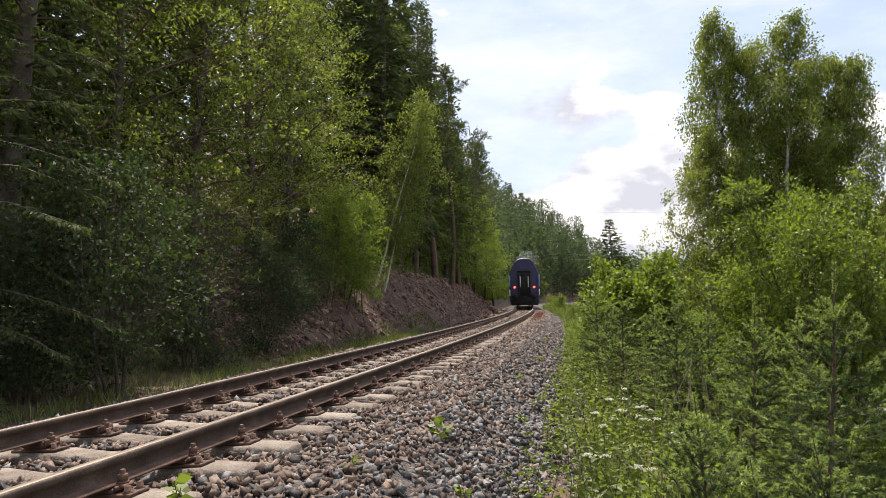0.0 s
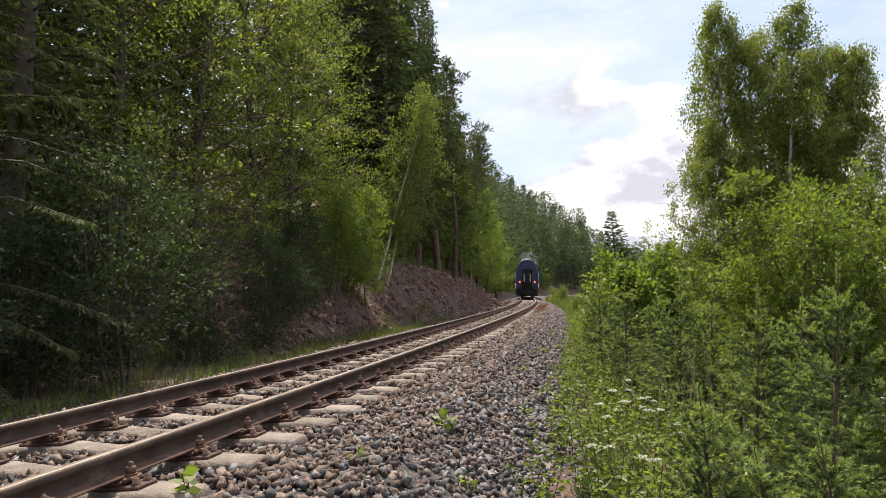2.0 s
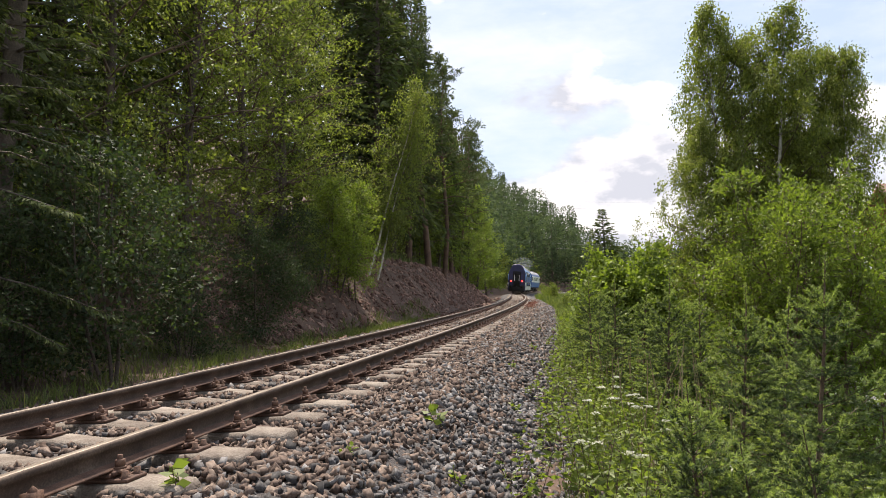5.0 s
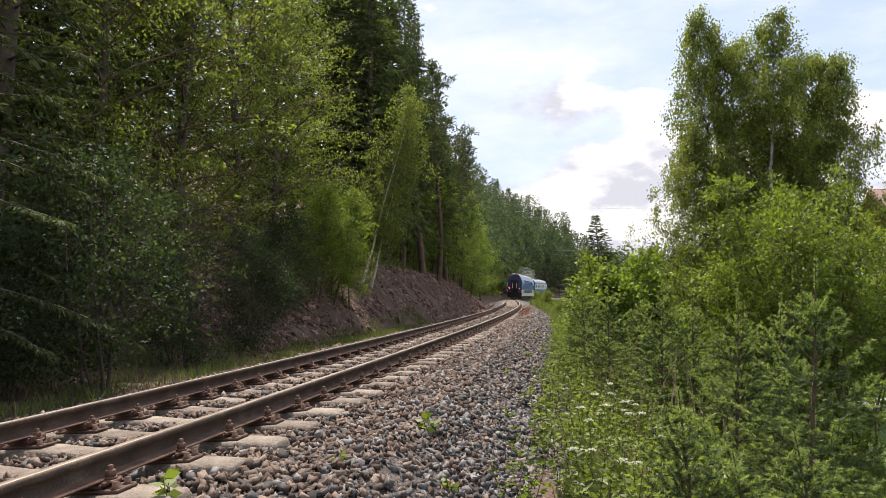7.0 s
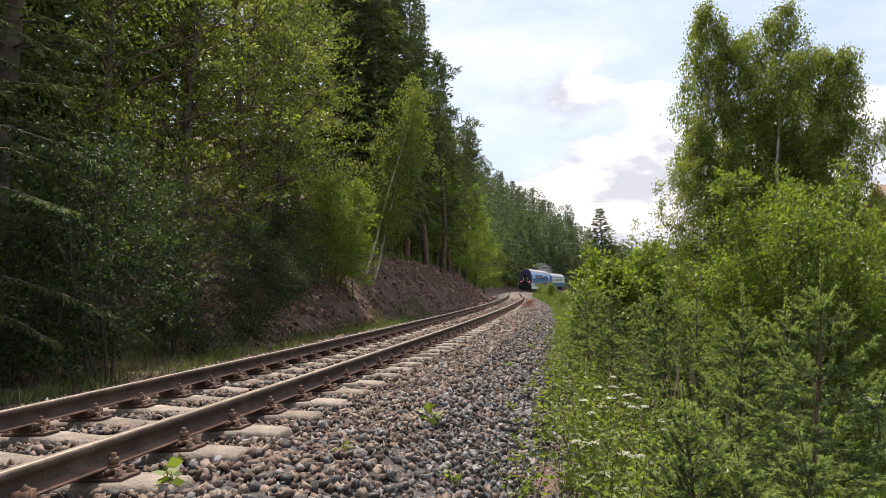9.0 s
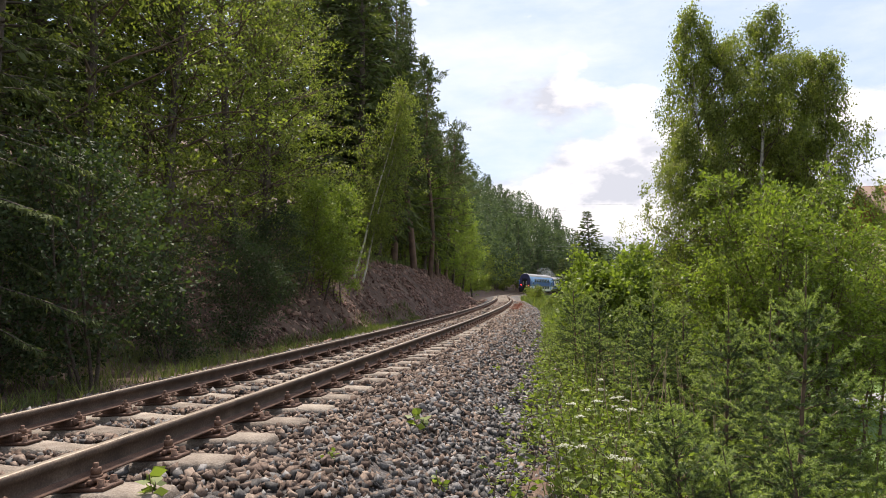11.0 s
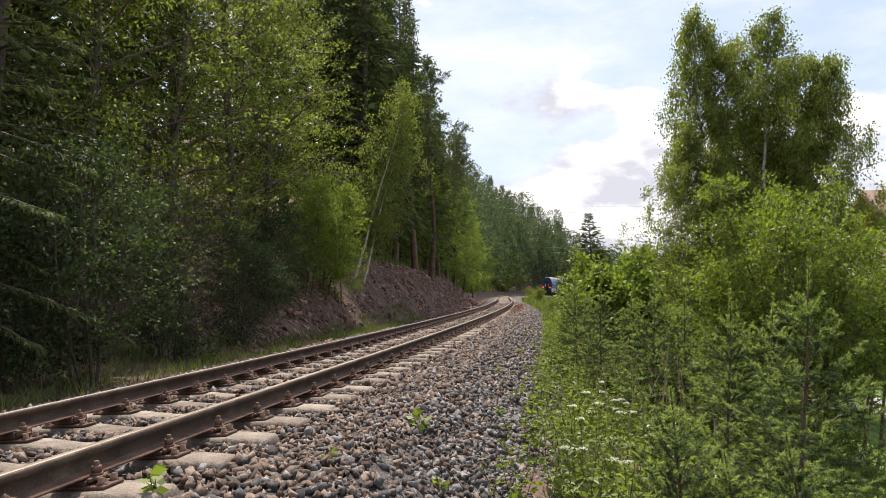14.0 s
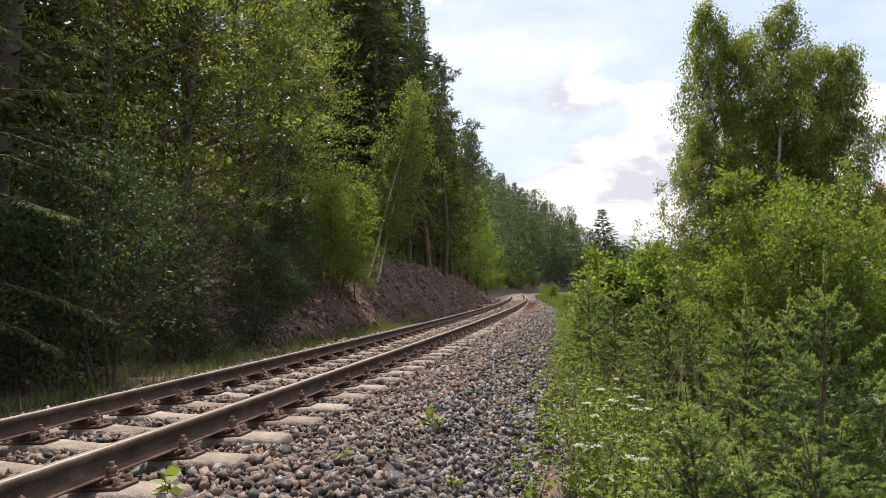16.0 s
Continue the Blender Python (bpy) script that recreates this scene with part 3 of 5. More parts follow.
def broadleaf(name, height, radius, base, rng, leaf, count, bark, foliage, stems=1, leaf_width=0.6, hang=0.0, spread=0.22, limbs=26, lean=(0, 0), thick=0.011, rise=0.55, squash=1.0,
              sub=6, low=0.35, along=.5, layer=.8, upright=False):
    """A tree or shrub: trunk, boughs, branches and single leaves. Returns trunk and crown meshes."""
    wood, crown = Geo(), Geo()
    anchors, dirs = [], []
    for st in range(stems):
        h = height * (1 if st == 0 else rng.uniform(.6, .98))
        az = rng.uniform(0, 2 * np.pi)
        off = np.array((np.cos(az), np.sin(az), 0)) * (radius * (0.06 if stems == 1 else 0.12)) * (st > 0)
        out = np.array((lean[0] + (stems > 1) * np.cos(az) * .25, lean[1] + (stems > 1) * np.sin(az) * .25, 1.0))
        trunk = curve_to(off + (0, 0, -.15), out, h * .96, rng, 0.15, .05, 10)
        r0 = max(.012, h * thick / (1 if stems == 1 else 1.6))
        wood.tube(trunk, np.linspace(r0 * 1.15, r0 * .16, 11), 8)
        n = max(5, int(limbs / stems * (1 if stems == 1 else 1.3)))
        for i in range(n):
            t = base + (0.97 - base) * (i + rng.uniform(0, .9)) / n
            q = t * 10
            p = trunk[int(q)] + (trunk[min(10, int(q) + 1)] - trunk[int(q)]) * (q - int(q))
            a = i * 2.4 + rng.uniform(-.5, .5)
            rel = (t - base) / (1 - base)
            prof = (low + (1 - low) * min(1.0, rel / .35)) * (1 - max(0.0, rel - .45) / .62) ** .8
            L = radius * max(.14, prof) * rng.uniform(.7, 1.2) / (1 if stems == 1 else 1.35)
            pts = curve_to(p, (np.cos(a), np.sin(a) * squash, rise + rel * .8), L, rng, -.35 if hang else -.15, .12, 5)
            wood.tube(pts, np.linspace(r0 * .32 * (1 - .6 * rel), r0 * .05, 6), 5, slot=1)
            for j in range(sub):
                w = rng.uniform(.25, 1.0)
                b = pts[min(4, int(w * 5))]
                e = unit(pts[-1] - pts[0]) * .8 + rng.normal(size=3) * .7
                br = curve_to(b, e, L * rng.uniform(.22, .45) + .12, rng, -.3, .2, 3)
                wood.tube(br[[0, 2, 3]], (r0 * .08 + .002, .004, .002), 3, slot=1)
                anchors += [br[1], br[2], br[3], br[3]]
                dirs += [br[1] - br[0], br[2] - br[1], br[3] - br[2], br[3] - br[2]]
                if hang and rng.random() < .8:
                    tw = curve_to(br[-1], (rng.normal() * .3, rng.normal() * .3, -1), rng.uniform(.3, 1.0) * hang, rng, -.4, .1, 4)
                    wood.tube(tw[[0, 2, 4]], .0035, 3, slot=1)
                    anchors += list(tw[1:])
                    dirs += [np.array((0, 0, -1.0))] * 4
    anchors, dirs = np.array(anchors), unit(np.array(dirs))
    pick = rng.integers(0, len(anchors), count)
    sp = spread * (rng.uniform(.35, 1.0, count))[:, None]
    c = anchors[pick] + rng.normal(size=(count, 3)) * sp * (1, 1, layer)
    d = dirs[pick] * along + rng.normal(size=(count, 3)) * .7 + np.array((0, 0, -.55 if hang else -.15))
    leaves(crown, c, d, leaf, rng, leaf_width)
    top = max(v[:, 2].max() for v in crown.v)
    if upright:
        lean_by = crown.v[0][crown.v[0][:, 2] > top * .7].mean(0)
        for q in wood.v + crown.v:
            q[:, :2] -= lean_by[:2] * (q[:, 2:] / lean_by[2])
    for q in wood.v + crown.v:
        q[:, 2] *= height / top
    return wood.mesh("trunk", [bark, M_TWIG], True), crown.mesh("crown", foliage)


def plant(name, meshes, x, y, label, category, group="", turn=0, size=1.0, z=None, tall=None, sink=0.0):
    e = new(name)
    e.empty_display_size = .3
    e.matrix_basis = Matrix.LocRotScale((x, y, (float(ground_z(x, y)) if z is None else z) - sink), Euler((0, 0, radians(turn))), (size, size, tall or size))
    tagged(e, label, category, group)
    for n, me in zip(("trunk", "crown"), meshes):
        ob = new(n, me)
        ob.parent = e
    return e


def conifer(height, radius, rng, base=0.08, per=26, card=(.30, .10), droop=-.5, bark=M_BARK, foliage=L_SPRUCE, step=.42, ragged=.2, crown_pow=.85):
    wood, crown = Geo(), Geo()
    trunk = curve_to((0, 0, -.2), (rng.normal() * .01, rng.normal() * .01, 1), height + .2, rng, 0, .012, 10)
    wood.tube(trunk, np.linspace(height * .012 + .02, .012, 11), 8)
    cs, ds, ls = [], [], []
    h = base * height
    while h < height * .985:
        rel = (h - base * height) / (height * (1 - base))
        n = int(rng.integers(5, 8))
        a0 = rng.uniform(0, 6.3)
        for i in range(n):
            a = a0 + i * 2 * np.pi / n + rng.normal() * .2
            L = (radius * (1 - rel) ** crown_pow * (.55 + .45 * min(1, rel / .12)) + .12) * rng.uniform(1 - ragged * 1.6, 1 + ragged)
            q = np.clip(h / height * 10, 0, 9.99)
            p = trunk[int(q)] + (trunk[int(q) + 1] - trunk[int(q)]) * (q - int(q))
            pts = curve_to(p, (np.cos(a), np.sin(a), .15 + .5 * rel), L, rng, droop * (1 - rel * .8), .07, 4)
            wood.tube(pts, np.linspace(.012 + L * .008, .004, 5), 3)
            k = max(4, int(per * L / radius * 1.3))
            w = rng.uniform(.18, 1.0, k)
            idx = np.minimum(3, (w * 4).astype(int))
            c = pts[idx] + (pts[idx + 1] - pts[idx]) * (w * 4 - idx)[:, None]
            d = unit(pts[idx + 1] - pts[idx])
            side = np.cross(d, (0, 0, 1.0)) * rng.choice((-1, 1), k)[:, None]
            dd = d * .55 + side * rng.uniform(.2, 1.1, k)[:, None] + rng.normal(size=(k, 3)) * .25 + np.array((0, 0, -.35))
            cs.append(c), ds.append(dd), ls.append(np.full(k, card[0]) * (.55 + .6 * L / radius))
        h += step * rng.uniform(.75, 1.25) * (1 - .5 * rel)
    leaves(crown, np.concatenate(cs), np.concatenate(ds), np.concatenate(ls), rng, card[1] / card[0], .1)
    return wood.mesh("trunk", bark, True), crown.mesh("crown", foliage)


def pine(height, rng, crown_from=.33, radius=3.2, tufts=6500, limbs=36):
    wood, crown = Geo(), Geo()
    trunk = curve_to((0, 0, -.2), (rng.normal() * .03, rng.normal() * .03, 1), height, rng, .1, .035, 10)
    wood.tube(trunk, np.linspace(height * .011 + .03, .03, 11), 8)
    an, di = [], []
    for i in range(limbs):
        t = crown_from + (.98 - crown_from) * (i + rng.random()) / limbs
        rel = (t - crown_from) / (1 - crown_from)
        q = min(9.9, t * 10)
        p = trunk[int(q)] + (trunk[int(q) + 1] - trunk[int(q)]) * (q - int(q))
        a = i * 2.4 + rng.normal() * .4
        L = radius * (1.05 - .75 * rel) * rng.uniform(.45, 1.2)
        pts = curve_to(p, (np.cos(a), np.sin(a), .1 + .6 * rel), L, rng, .25, .16, 5)
        wood.tube(pts, np.linspace(.05 * (1.2 - rel), .01, 6), 5)
        for j in range(7):
            b = pts[int(rng.integers(2, 6))]
            br = curve_to(b, unit(pts[-1] - pts[0]) + rng.normal(size=3) * .6 + (0, 0, .2), rng.uniform(.35, .9), rng, .2, .15, 3)
            wood.tube(br[[0, 3]], (.012, .004), 3)
            an += [br[2], br[3]]
            di += [br[2] - br[1], br[3] - br[2]]
    for i in range(16):
        q = rng.uniform(1.5, crown_from * 10)
        p = trunk[int(q)]
        a = rng.uniform(0, 6.3)
        wood.tube(curve_to(p, (np.cos(a), np.sin(a), rng.uniform(-.3, .2)), rng.uniform(.5, 1.8), rng, -.3, .15, 3), np.linspace(.02, .004, 4), 4)
    an, di = np.array(an), unit(np.array(di))
    k = rng.integers(0, len(an), tufts)
    c = an[k] + rng.normal(size=(tufts, 3)) * .13
    leaves(crown, c, di[k] + rng.normal(size=(tufts, 3)) * .8 + (0, 0, .25), .28, rng, .24, .05)
    return wood.mesh("trunk", M_PINEBARK, True), crown.mesh("crown", L_PINE)


def young_spruce(height, radius, rng, whorls=12, per_m=470, leader=.5, density=.46, length=.036, width=.0105):
    """A young spruce with single needles; a bare leader stands over the last ring of shoots."""
    wood, crown = Geo(), Geo()
    trunk = curve_to((0, 0, -.1), (rng.normal() * .03, rng.normal() * .03, 1), height, rng, 0, .02, 10)
    wood.tube(trunk, np.linspace(height * .010 + .006, .004, 11), 7)
    A, B, fresh = [], [], []
    body = height - leader
    for i in range(whorls + 1):
        rel = i / whorls
        z = .05 * height + (body - .05 * height) * rel ** .9
        q = np.clip(z / height * 10, 0, 9.99)
        p = trunk[int(q)] + (trunk[int(q) + 1] - trunk[int(q)]) * (q - int(q))
        n = int(rng.integers(5, 8)) if i < whorls else 5
        a0 = rng.uniform(0, 6.3)
        for j in range(n + (3 if i < whorls else 0)):
            small = j >= n
            a = a0 + j * 2 * np.pi / n + rng.normal() * .25
            L = (radius * (1 - rel) ** .8 + leader * .42) * rng.uniform(.75, 1.15) * (.45 if small else 1)
            pp = p - np.array((0, 0, rng.uniform(.3, .9) * body / whorls if small else 0))
            pts = curve_to(pp, (np.cos(a), np.sin(a), .12 + .7 * rel), L, rng, .06 + .6 * rel, .09, 6)
            wood.tube(pts, np.linspace(.003 + L * .004, .002, 7), 3)
            for k in range(6):
                if k > 0 or i == whorls:
                    A.append(pts[k]), B.append(pts[k + 1]), fresh.append(k > 3 or i == whorls)
            m = int(L / .065 * density)
            for k in range(m):
                w = .15 + .8 * (k + rng.random()) / m
                ii = min(5, int(w * 6))
                b = pts[ii] + (pts[ii + 1] - pts[ii]) * (w * 6 - ii)
                d = unit(pts[ii + 1] - pts[ii])
                sd = np.cross(d, (0, 0, 1.0)) * (1 if k % 2 else -1)
                tl = L * .32 * (1.08 - w) * rng.uniform(.6, 1.2) + .05
                tw = curve_to(b, d * .75 + sd + (0, 0, rng.uniform(-.25, .12)), tl, rng, -.1, .08, 2)
                crown.tube(tw[[0, 2]], (.0035, .0022), 3, slot=1)
                A += [tw[0], tw[1]]
                B += [tw[1], tw[2]]
                fresh += [False, w > .3]
                if tl > .16:
                    for e in (-1, 1):
                        t2 = tw[1] + unit(unit(tw[2] - tw[1]) + np.cross(unit(tw[2] - tw[1]), (0, 0, 1.0)) * e * .9) * tl * .4
                        A.append(tw[1]), B.append(t2), fresh.append(w > .45)
    A.append(trunk[-2]), B.append(trunk[-1]), fresh.append(True)
    A, B, fresh = np.array(A), np.array(B), np.array(fresh)
    for tips, slot, gain in ((True, 0, 1.0), (False, 1, .8)):
        m = fresh == tips
        needles(crown, A[m], B[m], rng, per_m * gain, length, width, .6, slot)
    return wood.mesh("trunk", M_TWIG), crown.mesh("crown", [L_YOUNG, L_OLD])


def bearing(px_deg, r):
    a = radians(px_deg)
    return r * math.sin(a), r * math.cos(a)


# ---- wood edge beside the track ----
def wood_edge():
    horn = [broadleaf("t", 14, 3.9, .05, np.random.default_rng(11 + i), .098, 21000, M_BARK, L_HORN, limbs=50, spread=.26, rise=.35, sub=8, low=.85, layer=.4, along=.8) for i in range(3)]
    spots = [(9.5, -8.4, 1, 1.0), (14, -7.9, 2, 1.0), (18.0, -7.8, 0, 1.0), (21.5, -7.4, 1, 1.0), (25.0, -7.7, 2, .98), (12, -13, 2, 1.15), (18, -14, 1, 1.15), (25, -13, 0, 1.1), (1, -10.5, 2, 1.05), (6, -13, 1, 1.1), (28.5, -9.4, 0, .92)]
    for sy, u, k, sc in spots:
        x, y, _ = on_track(sy, u)
        plant("deciduous_tree", horn[k], x, y, "tall leafy hornbeam tree at the dark wood edge", "tree", "leafy trees of the wood edge", turn=(sy + 3) * 37 % 360, size=sc)
    bright = [broadleaf("t", 9.5, 2.5, .08, np.random.default_rng(21 + i), .15, 7500, M_BARK, L_BRIGHT, limbs=40, spread=.30, rise=.4, sub=7, low=.85, layer=.45, along=.7) for i in range(2)]
    for b, r, k, sc in ((.2, 54, 0, .92), (1.5, 60, 1, .98), (2.6, 66, 0, 1.0), (3.4, 76, 1, 1.0), (4.2, 90, 0, 1.1), (-1.4, 49, 1, .72), (2.0, 72, 1, 1.25)):
        x, y = bearing(b, r)
        plant("deciduous_tree", bright[k], x, y, "bright leafy tree on the slope above the cutting", "tree", "leafy trees above the cutting", turn=b * 137 % 360, size=sc)
    # understory shrubs, their leaves coloured dark to stand in for the trees' shade
    shrub = [broadleaf("s", 4.6, 2.3, .05, np.random.default_rng(31 + i), .085, 9500, M_BARK, m, stems=4, limbs=34, spread=.26, low=.8, layer=.5) for i, m in enumerate((L_DULL_SHADED, L_DULL_SHADED))]
    for b, r, k, sc, lab in ((-24.8, 11.6, 0, .92, "dull green"), (-31, 11.5, 0, .6, "shade-darkened leafy"), (-37, 9.6, 0, .55, "shade-darkened leafy"), (-19.5, 14.6, 1, .62, "low shade-darkened"), (-15.0, 17.6, 1, .70, "shade-darkened leafy"),
                             (-11.3, 21.5, 1, .75, "shade-darkened leafy")):
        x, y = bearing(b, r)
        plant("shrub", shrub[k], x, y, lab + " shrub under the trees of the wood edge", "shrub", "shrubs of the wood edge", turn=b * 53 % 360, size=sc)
    sapling = broadleaf("s", 4.4, 1.7, .20, np.random.default_rng(35), .085, 8000, M_BARK, L_BRIGHT, stems=2, limbs=34, spread=.2, low=.9, layer=.5, along=.8)
    for b, r, sc in ((-8.0, 24.5, 1.0), (-6.6, 25.5, .85), (-9.6, 23.5, .9)):
        x, y = bearing(b, r)
        plant("sapling", sapling, x, y, "sunlit young hornbeam leaning out of the wood edge", "tree", "saplings of the wood edge", turn=b * 53 % 360, size=sc)
    spruce = [conifer(19, 3.3, np.random.default_rng(41 + i), per=16, card=(.56, .18), ragged=.3) for i in range(3)]
    for b, r, k, sc in ((-5.0, 39, 1, 1.1), (-2.0, 50, 0, 1.05), (-8, 41, 2, 1.15), (0.2, 56, 1, .95), (-29, 21, 2, 1.1), (-7, 41, 0, 1.1), (-3.6, 44, 2, 1.05), (-5.2, 53, 0, 1.1), (-14, 36, 2, 1.1), (-20, 34, 0, 1.1),
                       (-1.2, 62, 1, 1.0), (.4, 68, 2, .95), (1.4, 76, 0, .95), (2.2, 88, 1, .85), (2.9, 100, 2, .8), (-11.5, 44, 0, 1.1), (-26, 30, 1, 1.2), (-36, 22, 0, 1.2), (-42, 18, 1, 1.2)):
        x, y = bearing(b, r)
        plant("spruce_tree", spruce[k], x, y, "tall dark spruce tree on the wooded slope", "tree", "spruces of the wooded slope", turn=b * 71 % 360, size=sc)
    near = conifer(15, 2.6, np.random.default_rng(47), per=280, card=(.115, .022), droop=-.75, foliage=L_SPRUCE, step=.5, base=.02)
    for b, r, sc in ((-36.5, 11.0, 1.0), (-33.0, 13.5, 1.1)):
        x, y = bearing(b, r)
        plant("spruce_tree", near, x, y, "spruce with hanging twigs among the leaf trees", "tree", "spruces of the wooded slope", turn=b * 71 % 360, size=sc)
    pines = [pine(17, np.random.default_rng(61 + i)) for i in range(3)]
    for b, r, k, sc in ((-2.3, 44, 0, 1.12), (-4.6, 42, 1, 1.15), (-6.4, 45, 2, 1.15), (-.6, 46, 1, 1.1), (-3.3, 52, 2, 1.2), (.7, 50, 0, .92), (1.3, 56, 2, .92), (2.0, 63, 1, .82), (-8.5, 47, 0, 1.2), (2.6, 74, 0, .85),
                       (3.2, 88, 1, .85), (1.0, 62, 2, 1.05), (2.2, 78, 2, 1.0)):
        x, y = bearing(b, r)
        plant("pine_tree", pines[k], x, y, "tall pine with reddish bark and thin crown", "tree", "pines of the wooded slope", turn=b * 91 % 360, size=sc)
    birch = [broadleaf("b", 9.5, 1.9, .22, np.random.default_rng(71 + i), .095, 9000, M_BIRCHBARK, L_HORN, limbs=34, hang=.8, spread=.2, lean=(.26, 0), thick=.0055) for i in range(2)]
    for b, r, k, sc in ((-5.6, 30.5, 0, .95), (-4.9, 31.0, 1, .85)):
        x, y = bearing(b, r)
        plant("birch_tree", birch[k], x, y, "slim leaning birch with white bark on the bank", "tree", "birches on the bank", turn=20 if k else 0, size=sc)
    bush = [broadleaf("s", 5.5, 2.6, .04, np.random.default_rng(81 + i), .21, 2800, M_BARK, m, stems=4, limbs=20, spread=.40, low=.85, sub=4) for i, m in enumerate((L_BRIGHT, L_HORN))]
    for sy, u, k, sc in ((41, -8.4, 1, .75), (45, -8.8, 1, .85), (48, -7.8, 1, .72), (52, -7.4, 1, .8), (50, -10, 1, 1.1), (55, -9.6, 1, 1.15), (44, -11, 1, 1.2), (57, -6.2, 0, .85), (62, -6.4, 0, .95), (60, -9.0, 1, 1.2), (68, -6.8, 0, .9), (73, -8.2, 1, 1.3), (80, -7.0, 1, 1.1), (86, -8.5, 0, 1.4),
                        (93, -7.2, 1, 1.2), (101, -8.5, 1, 1.5), (110, -7.5, 1, 1.4), (120, -8, 1, 1.6), (131, -7.5, 1, 1.5), (143, -8, 1, 1.7), (156, -8, 1, 1.7), (170, -8, 1, 1.9), (36, -9.0, 1, .6), (66, -11, 1, 1.6), (76, -5.2, 0, .55), (83, -5.0, 1, .6), (90, -5.2, 0, .6), (98, -5.4, 1, .75), (106, -5.2, 1, .7), (115, -5.4, 1, .8), (126, -5.5, 1, .8), (137, -5.5, 1, .9), (150, -5.5, 1, .9), (163, -5.6, 1, 1.0), (176, -5.8, 1, 1.1)):
        x, y, _ = on_track(sy, u)
        b = sy
        plant("shrub", bush[k], x, y, "bright leafy bush on the bank" if k == 0 else "leafy green bush on the bank", "shrub", "bushes on the bank", turn=b * 131 % 360, size=sc)


wood_edge()


# ---- garden side ----
def garden_side():
    birch = [broadleaf("b", 11.6, 2.5, .10, np.random.default_rng(101 + i), .088, 31000, M_BIRCHBARK, L_BIRCH, limbs=50, hang=.55, spread=.17, thick=.009, rise=.55, low=.95, upright=True) for i in range(3)]
    for b, r, k, sc, tall in ((22.1, 20.5, 0, .70, .945), (24.4, 21.2, 1, .80, .91), (27.1, 20.4, 2, .80, .95), (29.3, 21.4, 0, .76, .87), (31.0, 20.6, 1, .68, .87), (21.2, 19.6, 2, .60, .60), (25.8, 22.6, 0, .78, .74),
                              (28.4, 22.8, 1, .78, .70)):
        x, y = bearing(b, r)
        plant("birch_tree", birch[k], x, y, "tall birch with hanging twigs beside the garden", "tree", "birches of the garden", turn=b * 67 % 360, size=sc, tall=tall * .975)
    sallow = [broadleaf("s", 4.9, 2.2, q, np.random.default_rng(121 + i), .066, 22000, M_TWIG, L_BRIGHT, stems=6, limbs=60, spread=.085, low=.8, rise=1.0, sub=10, along=1.2, leaf_width=.5) for i, q in enumerate((.05, .05, .52))]
    for b, r, k, sc in ((25.8, 10.4, 0, .78), (28.8, 10.6, 1, .82), (31.2, 11.2, 2, .74), (33.4, 12.2, 2, .73)):
        x, y = bearing(b, r)
        plant("goat_willow", sallow[k], x, y, "broad bright green goat willow shrub on the slope", "shrub", "goat willows", turn=b * 47 % 360, size=sc)
    maple = broadleaf("s", 3.4, 1.7, .05, np.random.default_rng(131), .115, 9000, M_TWIG, L_BRIGHT, stems=4, limbs=34, spread=.22, low=.8, leaf_width=.8)
    for b, r, sc in ((15.6, 16.5, .95), (17.6, 16, .78), (14.2, 20, .92)):
        x, y = bearing(b, r)
        plant("shrub", maple, x, y, "bright green broad-leaved shrub between young spruces", "shrub", "shrubs of the slope", turn=b * 97 % 360, size=sc)
    yng = [young_spruce(2.9, 1.05, np.random.default_rng(141 + i), 9) for i in range(2)]
    for b, r, k, sc in ((28.4, 5.7, 0, .79), (23.6, 6.4, 1, .68), (26.2, 7.2, 1, .7)):
        x, y = bearing(b, r)
        plant("young_spruce", yng[k], x, y, "young spruce with fresh green shoots and a tall leader", "tree", "young spruces", turn=b * 31 % 360, size=sc)
    mid = [young_spruce(3.1, 1.25, np.random.default_rng(151 + i), 9, 260, density=.46, length=.042, width=.015) for i in range(2)]
    for b, r, k, sc in ((14.4, 10.6, 0, .62), (18.4, 9.2, 1, .66), (21.2, 9.8, 0, .66), (12.7, 13.2, 1, .66), (13.4, 14.8, 0, .60), (16.6, 12, 1, .60), (12.3, 16.5, 0, .58)):
        x, y = bearing(b, r)
        plant("young_spruce", mid[k], x, y, "bushy young spruce on the slope below the track", "tree", "young spruces", turn=b * 31 % 360, size=sc)
    low = young_spruce(1.5, .75, np.random.default_rng(161), 8, leader=.22)
    for b, r, sc in ((21.1, 4.1, .86), (25.2, 4.0, .66), (29.6, 4.3, .76)):
        x, y = bearing(b, r)
        plant("young_spruce", low, x, y, "small young spruce among weeds beside the ballast", "tree", "young spruces", turn=b * 77 % 360, size=sc)
    round_bush = broadleaf("s", 2.6, 1.3, .03, np.random.default_rng(171), .13, 3500, M_BARK, L_HORN, stems=4, limbs=30, spread=.22, low=.9)
    for b, r, sc in ((10.8, 60, .60), (9.6, 112, 1.3), (9.1, 118, 1.1)):
        x, y = bearing(b, r)
        plant("shrub", round_bush, x, y, "round bright green bush beside the track", "shrub", "bushes beside the track", turn=b * 97 % 360, size=sc)
    cone = conifer(16, 3.2, np.random.default_rng(181), per=22, card=(.6, .2), step=.55, ragged=.25)
    for b, r, sc in ((14.1, 112, 1.0), (11.7, 100, .46)):
        x, y = bearing(b, r)
        plant("spruce_tree", cone, x, y, "pointed dark spruce standing free by the valley floor", "tree", "free-standing spruces", turn=b * 19, size=sc * 1.6, tall=sc)


garden_side()


